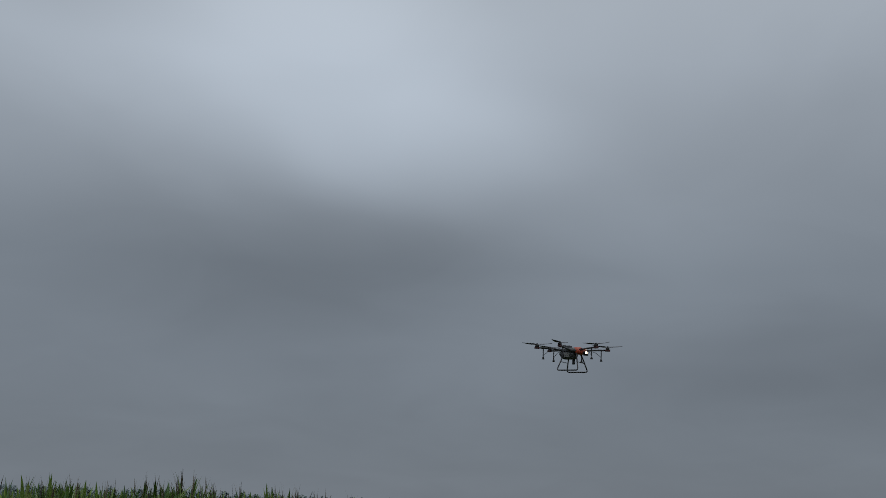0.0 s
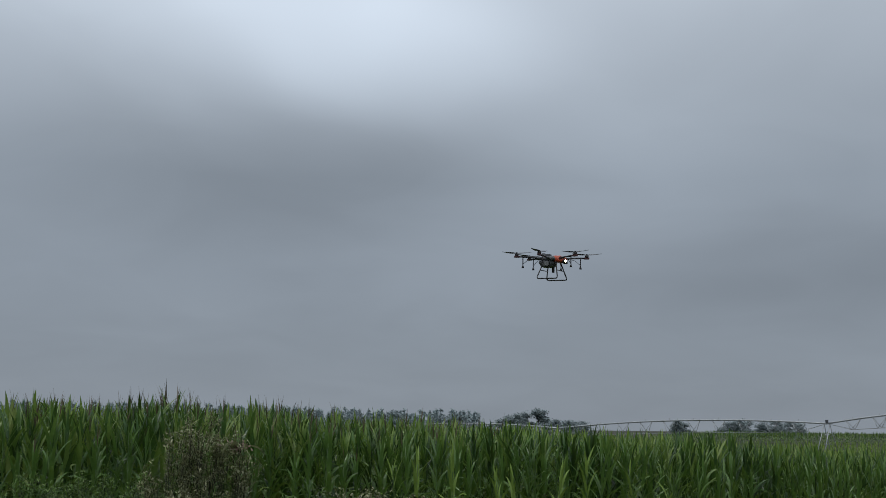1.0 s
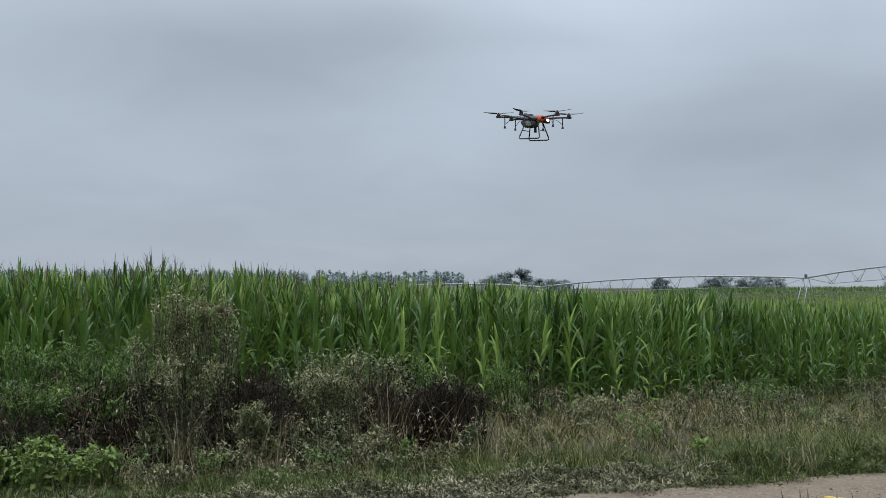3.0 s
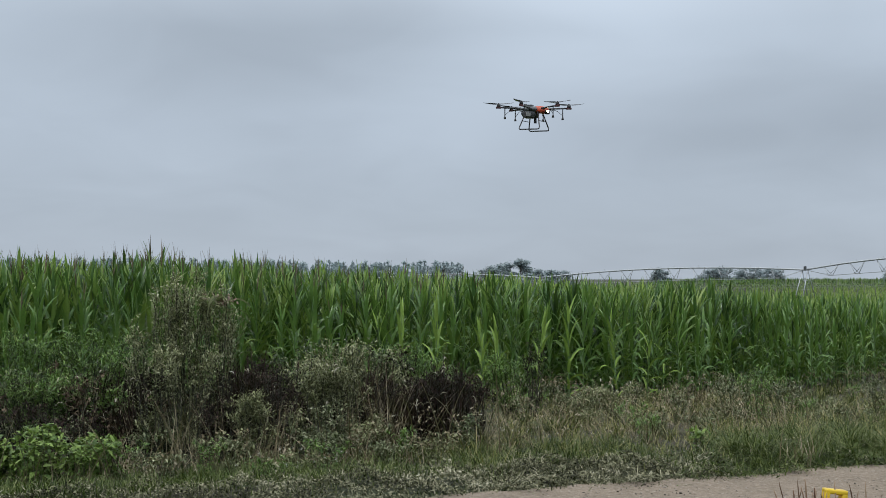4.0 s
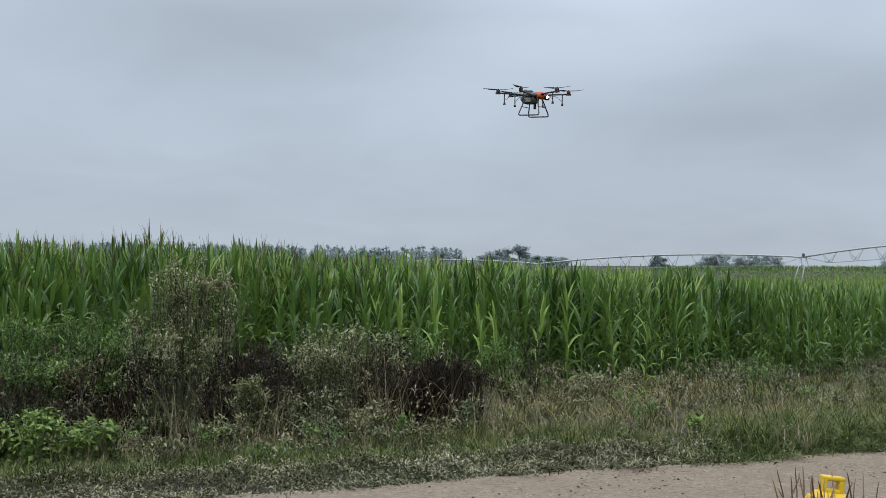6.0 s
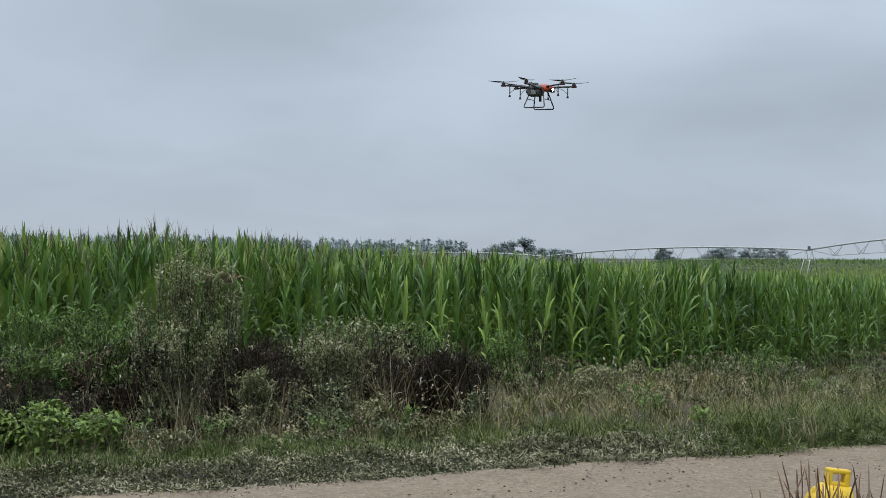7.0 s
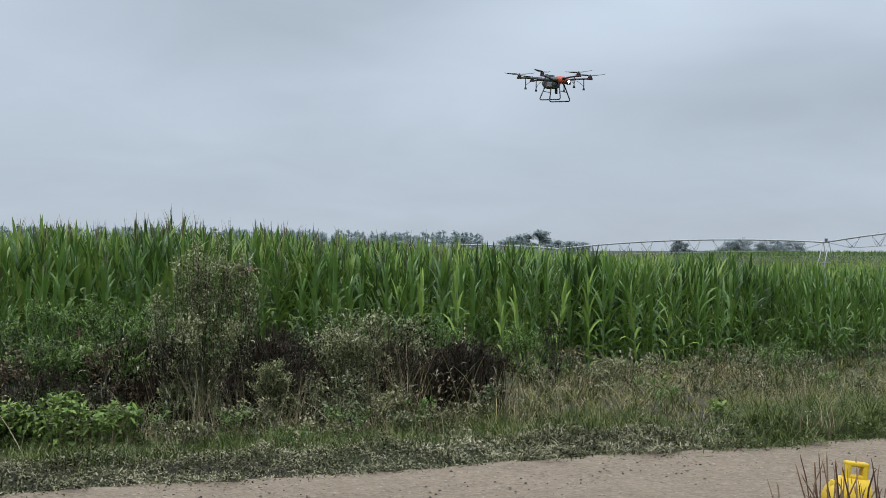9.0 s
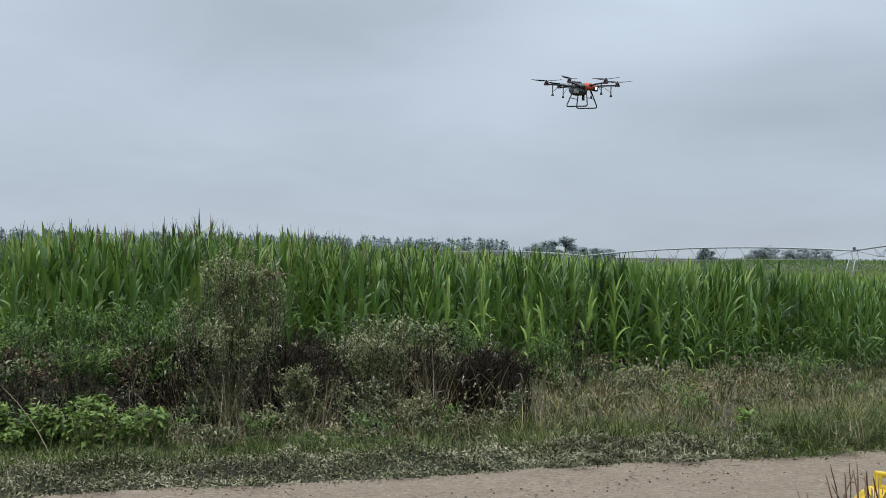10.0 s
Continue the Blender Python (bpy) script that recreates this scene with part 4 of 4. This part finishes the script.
# bright broad leaves at the roadside
for k in range(32):
    x, y = -4.9 + 2.0 * (k + r_w.random()) / 32, 10.25 + 0.6 * r_w.random()
    tall = r_w.uniform(0.26, 0.60) * (1.0 if x < -3.3 else 0.75)
    n_seed += 1
    weed("broadleaf_weed", x, y, tall, r_w.uniform(0.28, 0.42), 7, 230, 0.066, 0.040, LIME_WEED, LIMEW, n_seed, 0.1, 1.1, 1.1, 0.3, tipward=0.8, stalks=GREEN_STEM)
n_seed += 1
weed("broadleaf_weed", 2.45, 11.9, 0.26, 0.15, 7, 90, 0.07, 0.04, LIME_WEED, LIMEW, n_seed, 0.2, 1.1, 1.1, 0.5, stalks=GREEN_STEM)


# ---- grass of the verge ----
def grass(name, spots, low, high, wide, lean, mat, label, bend=(0.4, 1.6), segs=3, wave=1.0):
    n = len(spots)
    base = np.column_stack([spots, height(spots[:, 0], spots[:, 1]) - 0.01])
    x, y = spots[:, 0], spots[:, 1]
    size = rng.uniform(low, high, n) * (1 + wave * (bumpy(x, y, 0.9, 0.35) + bumpy(x + 3, y, 0.35, 0.25)))
    turn = rng.uniform(0, 6.28, n) * 0.75 + 3.0 * np.sin(x * 2.3 + np.sin(y * 3.1)) + 2.0 * np.sin(y * 4.1)
    shape = blades(base, turn, np.radians(90) - np.abs(rng.normal(0, lean, n)), size, wide * rng.uniform(0.6, 1.4, n), rng.uniform(*bend, n), segs)
    return tagged(part(name, shape, mat), label, "grass", kind="stuff")


def scatter(count, x0, x1, e0, e1, clump=0.0):
    """Spots along the road: between two x, and two distances behind the road's far edge, gathered into clumps."""
    x = rng.uniform(x0, x1, count)
    e = rng.uniform(0, 1, count)
    e = e0 + (e1 - e0) * e if not callable(e1) else e0 + (e1(x) - e0) * e
    y = road_edge(x) + e
    if clump:
        k = rng.normal(0, 0.05, (max(1, count // 14), 2))
        g = rng.integers(0, len(k), count)
        cx = rng.permutation(np.arange(count))[: len(k)]
        x, y = x[cx][g] + rng.normal(0, clump, count), y[cx][g] + rng.normal(0, clump, count)
    return np.stack([x, y], 1)


def tussocks(name, count, per, x0, x1, e0, e1, low, high, wide, mat, label):
    """Grass in rounded clumps: blades that spread from each clump's middle and droop."""
    c = scatter(count, x0, x1, e0, e1)
    n = count * per
    own = np.repeat(np.arange(count), per)
    size = np.repeat(rng.uniform(low, high, count), per) * rng.uniform(0.55, 1.15, n)
    turn = rng.uniform(0, 6.28, n)
    off = np.abs(rng.normal(0, 0.075, n))
    p = c[own] + np.stack([np.cos(turn), np.sin(turn)], 1) * off[:, None]
    foot = np.column_stack([p, height(p[:, 0], p[:, 1]) - 0.01])
    shape = blades(foot, turn + rng.normal(0, 1.1, n), np.radians(88) - np.abs(rng.normal(0, 0.5, n)) - off * 3, size, wide * rng.uniform(0.6, 1.4, n), rng.uniform(0.7, 2.8, n), 4)
    return tagged(part(name, shape, mat), label, "grass", kind="stuff")


tussocks("verge_grass", 225, 66, 0.2, 7.6, 1.1, to_corn, 0.22, 0.48, 0.009, GRASS, "tangled tussocks of verge grass, half green and half straw")
tussocks("verge_grass", 105, 74, 2.6, 7.0, 0.55, 2.4, 0.26, 0.50, 0.009, LAWN, "lush drooping green tussocks at the edge of the road")
tussocks("dry_grass", 30, 26, -3.7, -0.3, 2.0, 3.0, 0.18, 0.42, 0.010, DRY, "blond drooping grass tussocks before the thicket")
tussocks("short_grass", 60, 40, -4.0, 1.2, 1.2, 2.6, 0.14, 0.28, 0.011, LAWN, "bright green grass tussocks at the foot of the weeds")
tussocks("verge_grass", 75, 66, 2.7, 6.0, 0.12, 1.1, 0.18, 0.38, 0.009, LAWN, "dark green grass hanging over the edge of the road")
tussocks("dry_grass", 95, 28, -0.2, 5.5, 2.2, to_corn, 0.30, 0.55, 0.009, DRY, "straw-coloured tussocks with drooping tips below the corn")
grass("verge_grass", scatter(10000, -0.2, 8.0, 0.6, to_corn, 0.2), 0.10, 0.28, 0.010, 0.8, GRASS, "ragged green and straw verge grass below the corn", (0.6, 2.0))
grass("dry_grass", scatter(700, 0.0, 4.2, 2.6, 6.0, 0.13), 0.25, 0.50, 0.008, 0.35, DRY, "dry straw-coloured grass with drooping heads", (0.4, 2.2), 4)
grass("dry_grass", scatter(520, -3.6, -0.2, 2.0, 3.2, 0.09), 0.20, 0.50, 0.009, 0.45, DRY, "dry blond grass stalks among the weeds", (0.3, 2.0), 4)
grass("dry_grass", scatter(320, -3.6, 0.0, 2.3, 3.6, 0.08), 0.40, 0.95, 0.007, 0.28, DRY, "thin pale dead stalks standing in the thicket", (0.1, 1.4), 5)
grass("short_grass", scatter(18000, -5.5, 1.8, 0.85, 3.0, 0.10), 0.05, 0.20, 0.009, 0.5, LAWN, "short bright green grass at the ditch edge", (0.5, 1.8))
grass("short_grass", scatter(4000, -5.5, 8.0, 0.5, 1.3), 0.04, 0.13, 0.008, 0.6, LAWN, "thin low green grass beside the road", (0.5, 1.8))


grass("edge_grass", scatter(1200, -5.5, 8.0, -0.22, 0.15, 0.05), 0.03, 0.10, 0.007, 0.7, LAWN, "small tufts of grass creeping onto the gravel", (0.5, 1.8))
grass("short_grass", scatter(3200, -6.5, 8.0, 0.1, 1.0, 0.16), 0.04, 0.14, 0.008, 0.6, LAWN, "scattered tufts of green grass among the cuttings", (0.5, 1.8))
p = np.stack([3.14 + rng.normal(0, 0.10, 34), 10.8 + rng.normal(0, 0.08, 34)], 1)
grass("dry_grass", p, 0.26, 0.46, 0.011, 0.28, DRY, "pale dry tuft leaning over the edge of the road", (0.2, 1.2), 4, 0.0)
# drooping seed heads of the verge grass
p = scatter(1100, -1.0, 11.0, 1.0, to_corn, 0.22)
heads = np.column_stack([p, height(p[:, 0], p[:, 1]) + rng.uniform(0.22, 0.48, len(p))])
r_h = np.random.default_rng(5)
tagged(part("grass_seed_heads", tufts(heads, np.full((len(heads), 3), 0.055), 6, 0.04, r_h, 0.35), DRY), "pale drooping seed heads over the verge grass", "seed heads", kind="stuff")
# tiny white specks that stand for glints on the grass leaves
p = scatter(60, -1.6, 1.6, 1.0, 2.4, 0.3)
heads = np.column_stack([p, height(p[:, 0], p[:, 1]) + rng.uniform(0.10, 0.26, len(p))])
tagged(part("white_glint_specks", tufts(heads, np.full((len(heads), 3), 0.012), 4, 0.015, r_h, 0.9), WHITISH), "tiny white specks for leaf glints in the short grass", "flowers", kind="stuff")


# long pale stalks that arch out of the weeds
k = 70
x = rng.uniform(-3.8, 0.6, k)
arch = blades(np.column_stack([x, road_edge(x) + rng.uniform(1.9, 3.0, k), np.full(k, -0.05)]), rng.uniform(2.6, 6.8, k), np.radians(rng.uniform(52, 84, k)), rng.uniform(0.7, 1.3, k), np.full(k, 0.013), rng.uniform(0.3, 1.5, k), 7)
tagged(part("arching_stalks", arch, DRY), "long pale dry stalks arching out of the weeds", "dry stalks", kind="stuff")


# curled dead leaves hanging in the weeds and lying below the corn
k = 360
low = np.arange(k) >= 190
x = np.where(low, rng.uniform(0.2, 5.0, k), rng.uniform(-3.9, 0.4, k))
y = np.where(low, corn_edge(x) - rng.uniform(0.3, 2.2, k), 11.95 + rng.uniform(0, 0.5, k))
z = height(x, y) + np.where(low, rng.uniform(0.12, 0.42, k), rng.uniform(0.15, 0.95, k))
curled = blades(np.column_stack([x, y, z]), rng.uniform(0, 6.28, k), rng.uniform(0.2, 1.3, k), rng.uniform(0.05, 0.16, k), rng.uniform(0.010, 0.022, k), rng.uniform(1.6, 3.4, k), 6, 0.2, "corn", rng.normal(0, 0.8, k))
tagged(part("curled_leaves", curled, STRAW), "pale curled dead leaves hanging in the weeds", "dead leaves", kind="stuff")


# a pale leaf caught in the weeds
leaf = blades(np.array([[-1.98, 11.75, 0.0]]), np.array([0.4]), np.array([1.2]), np.array([0.22]), np.array([0.05]), np.array([1.6]), 5, 0.2, "corn")
tagged(part("dry_corn_leaf", leaf, WHITISH), "single pale bleached corn leaf among the weeds", "leaf")


# a broken corn top hanging in the tallest weed: drooping grey-green leaves under a faded tassel
k = 11
tip = np.array([-2.27, 12.15, 1.44])
drooping = blades(tip + rng.normal(0, 0.04, (k, 3)), np.where(rng.random(k) < 0.6, 0.0, 3.14) + rng.normal(0, 0.5, k), rng.uniform(0.0, 0.7, k), rng.uniform(0.18, 0.42, k), rng.uniform(0.025, 0.045, k), rng.uniform(1.6, 2.6, k), 6, 0.2, "corn", rng.normal(0, 0.6, k))
broken = empty("broken_corn_top", pose(0, 0, 0), "broken corn top with drooping leaves caught in a tall weed", "corn top")
part("leaves", drooping, TALL_WEED, broken, "drooping grey-green leaves", True)
faded = tip + np.array([0.03, 0, 0.03]) + rng.normal(0, 1, (14, 3)) * np.array([0.07, 0.03, 0.02])
tagged(part("tassel", tufts(faded, np.full((14, 3), 0.03), 7, 0.05, np.random.default_rng(8), 0.35), FADED, broken, "faded pinkish tassel"), kind="stuff")


# wilted cuttings lying along the road edge
def cuttings(count, x0, x1, e0, e1, clump=0.12, long=(0.012, 0.045), wide=(0.008, 0.02)):
    p = scatter(count, x0, x1, e0, e1, clump)
    base = np.column_stack([p, height(p[:, 0], p[:, 1]) + rng.uniform(0.0, 0.05, count) + 0.08 * np.maximum(bumpy(p[:, 0], p[:, 1], 0.32, 1.0), 0)])
    return blades(base, rng.uniform(0, 6.28, count), rng.normal(0.25, 0.45, count), rng.uniform(*long, count), rng.uniform(*wide, count), rng.uniform(-0.3, 1.4, count), 2, 0, "leaf", rng.normal(0, 0.8, count))


tagged(part("wilted_weeds", joined([cuttings(30000, -5.5, 2.0, -0.04, 1.0, 0.12, (0.015, 0.05), (0.006, 0.016)), cuttings(3500, 0.5, 2.4, -0.04, 0.85, 0.12, (0.04, 0.12), (0.005, 0.013)), cuttings(6500, -5.5, 7.0, -0.12, 0.25), cuttings(6500, -5.5, 4.0, 0.0, 1.0, 0.0), cuttings(3500, -5.5, 3.0, 0.8, 2.8, 0.12, (0.02, 0.08), (0.004, 0.012))]), WILT), "grey-green wilted weed cuttings lying along the road", "weeds", kind="stuff")

limp = joined([cuttings(4500, 2.0, 4.0, -0.04, 0.85, 0.12, (0.05, 0.16), (0.005, 0.012)), cuttings(3500, 3.0, 6.5, -0.04, 0.6, 0.12, (0.05, 0.16), (0.005, 0.012))])
tagged(part("cut_grass", limp, LAWN), "limp dark green cut grass lying along the road", "grass", kind="stuff")

# loose stones on the road
stones = []
for k in range(6):
    bm = bmesh.new()
    bmesh.ops.create_icosphere(bm, subdivisions=1, radius=1)
    v = np.array([q.co for q in bm.verts]) * (1 + rng.normal(0, 0.16, (len(bm.verts), 1))) * np.array([1, 0.8, 0.55])
    f = np.array([[q.index for q in face.verts] for face in bm.faces])
    bm.free()
    stones.append((v, f))
p = scatter(5000, -5.0, 6.5, -3.2, 0.05)
spots = np.column_stack([p, np.full(len(p), 0.048)])
sizes = 0.004 + 0.010 * rng.random(len(p)) ** 4
pick = rng.integers(0, 6, len(p))
tagged(part("loose_stones", joined([placed(stones[k], spots[pick == k], rng.uniform(0, 6.28, (pick == k).sum()), sizes[pick == k]) for k in range(6)]), PEBBLE), "small loose stones scattered on the gravel", "stones", kind="stuff")


# ---- the yellow jug in the near grass ----
def jug(x, y, turn):
    g = float(height(np.array(x), np.array(y)))
    j = empty("plastic_jug", pose(x, y, g, 0, 7, turn), "yellow plastic jug with a moulded handle, standing in dry grass", "jug")
    part("body", lofted([(0, 0.0, 0.092, 0.085), (0, 0.02, 0.108, 0.10), (0, 0.33, 0.108, 0.10), (0.006, 0.385, 0.100, 0.088), (0.016, 0.42, 0.086, 0.065), (0.026, 0.445, 0.072, 0.045)], 24, 4.0), YELLOW, j, "", True)
    grip = bmesh.new()
    for sx, sz, ax, az0 in ((0.114, 0.024, 0.028, 0.500), (0.026, 0.11, -0.016, 0.41), (0.030, 0.12, 0.070, 0.39), (0.09, 0.022, 0.028, 0.440)):
        piece = bmesh.ops.create_cube(grip, size=1)["verts"]
        for v in piece:
            v.co = Vector((v.co.x * sx + ax, v.co.y * 0.05, (v.co.z + 0.5) * sz + az0))
    bmesh.ops.bevel(grip, geom=grip.edges[:], offset=0.008, segments=2, affect="EDGES", profile=0.6)
    part("handle", grip, YELLOW, j, "moulded carrying handle", True)
    part("cap", cylinder(0.022, 0.37, 0.425, (-0.066, 0.0)), YELLOW, j, "", True)
    return j


jug(1.775, 5.86, 6)


def reeds(count, x, y, spread, low, high, thick, seed):
    """Stiff dry stalks, each ending in a blunt brown seed spike, some leaning."""
    r = np.random.default_rng(seed)
    stalks = []
    for _ in range(count):
        px, py = x + r.normal(0, spread), y + r.normal(0, 0.10)
        foot = np.array([px, py, float(height(np.array(px), np.array(py))) - 0.01])
        tall, w = r.uniform(low, high), thick * r.uniform(0.7, 1.3)
        lean = np.array([r.normal(0, 0.20), r.normal(0, 0.12), 1.0])
        sag = np.array([r.normal(0, 0.02), r.normal(0, 0.02), 0.0])
        line = [foot + lean * tall * q + sag * 4 * q * (1 - q) + r.normal(0, 0.003, 3) for q in (0.0, 0.35, 0.55, 0.62, 0.8, 0.95, 1.0)]
        stalks.append(tube(line, np.array([0.45, 0.4, 0.4, 0.9, 1.0, 0.8, 0.35]) * w, 5))
    return joined(stalks)


tagged(part("dry_reeds", joined([reeds(34, 1.72, 5.70, 0.06, 0.38, 0.57, 0.0038, 31), reeds(24, 1.87, 5.66, 0.14, 0.36, 0.56, 0.0034, 32), reeds(8, 1.52, 5.75, 0.08, 0.30, 0.46, 0.0028, 33)]), REED, None, "", True),
       "reddish-brown dry stalks with seed spikes round the jug", "dry stalks", kind="stuff")
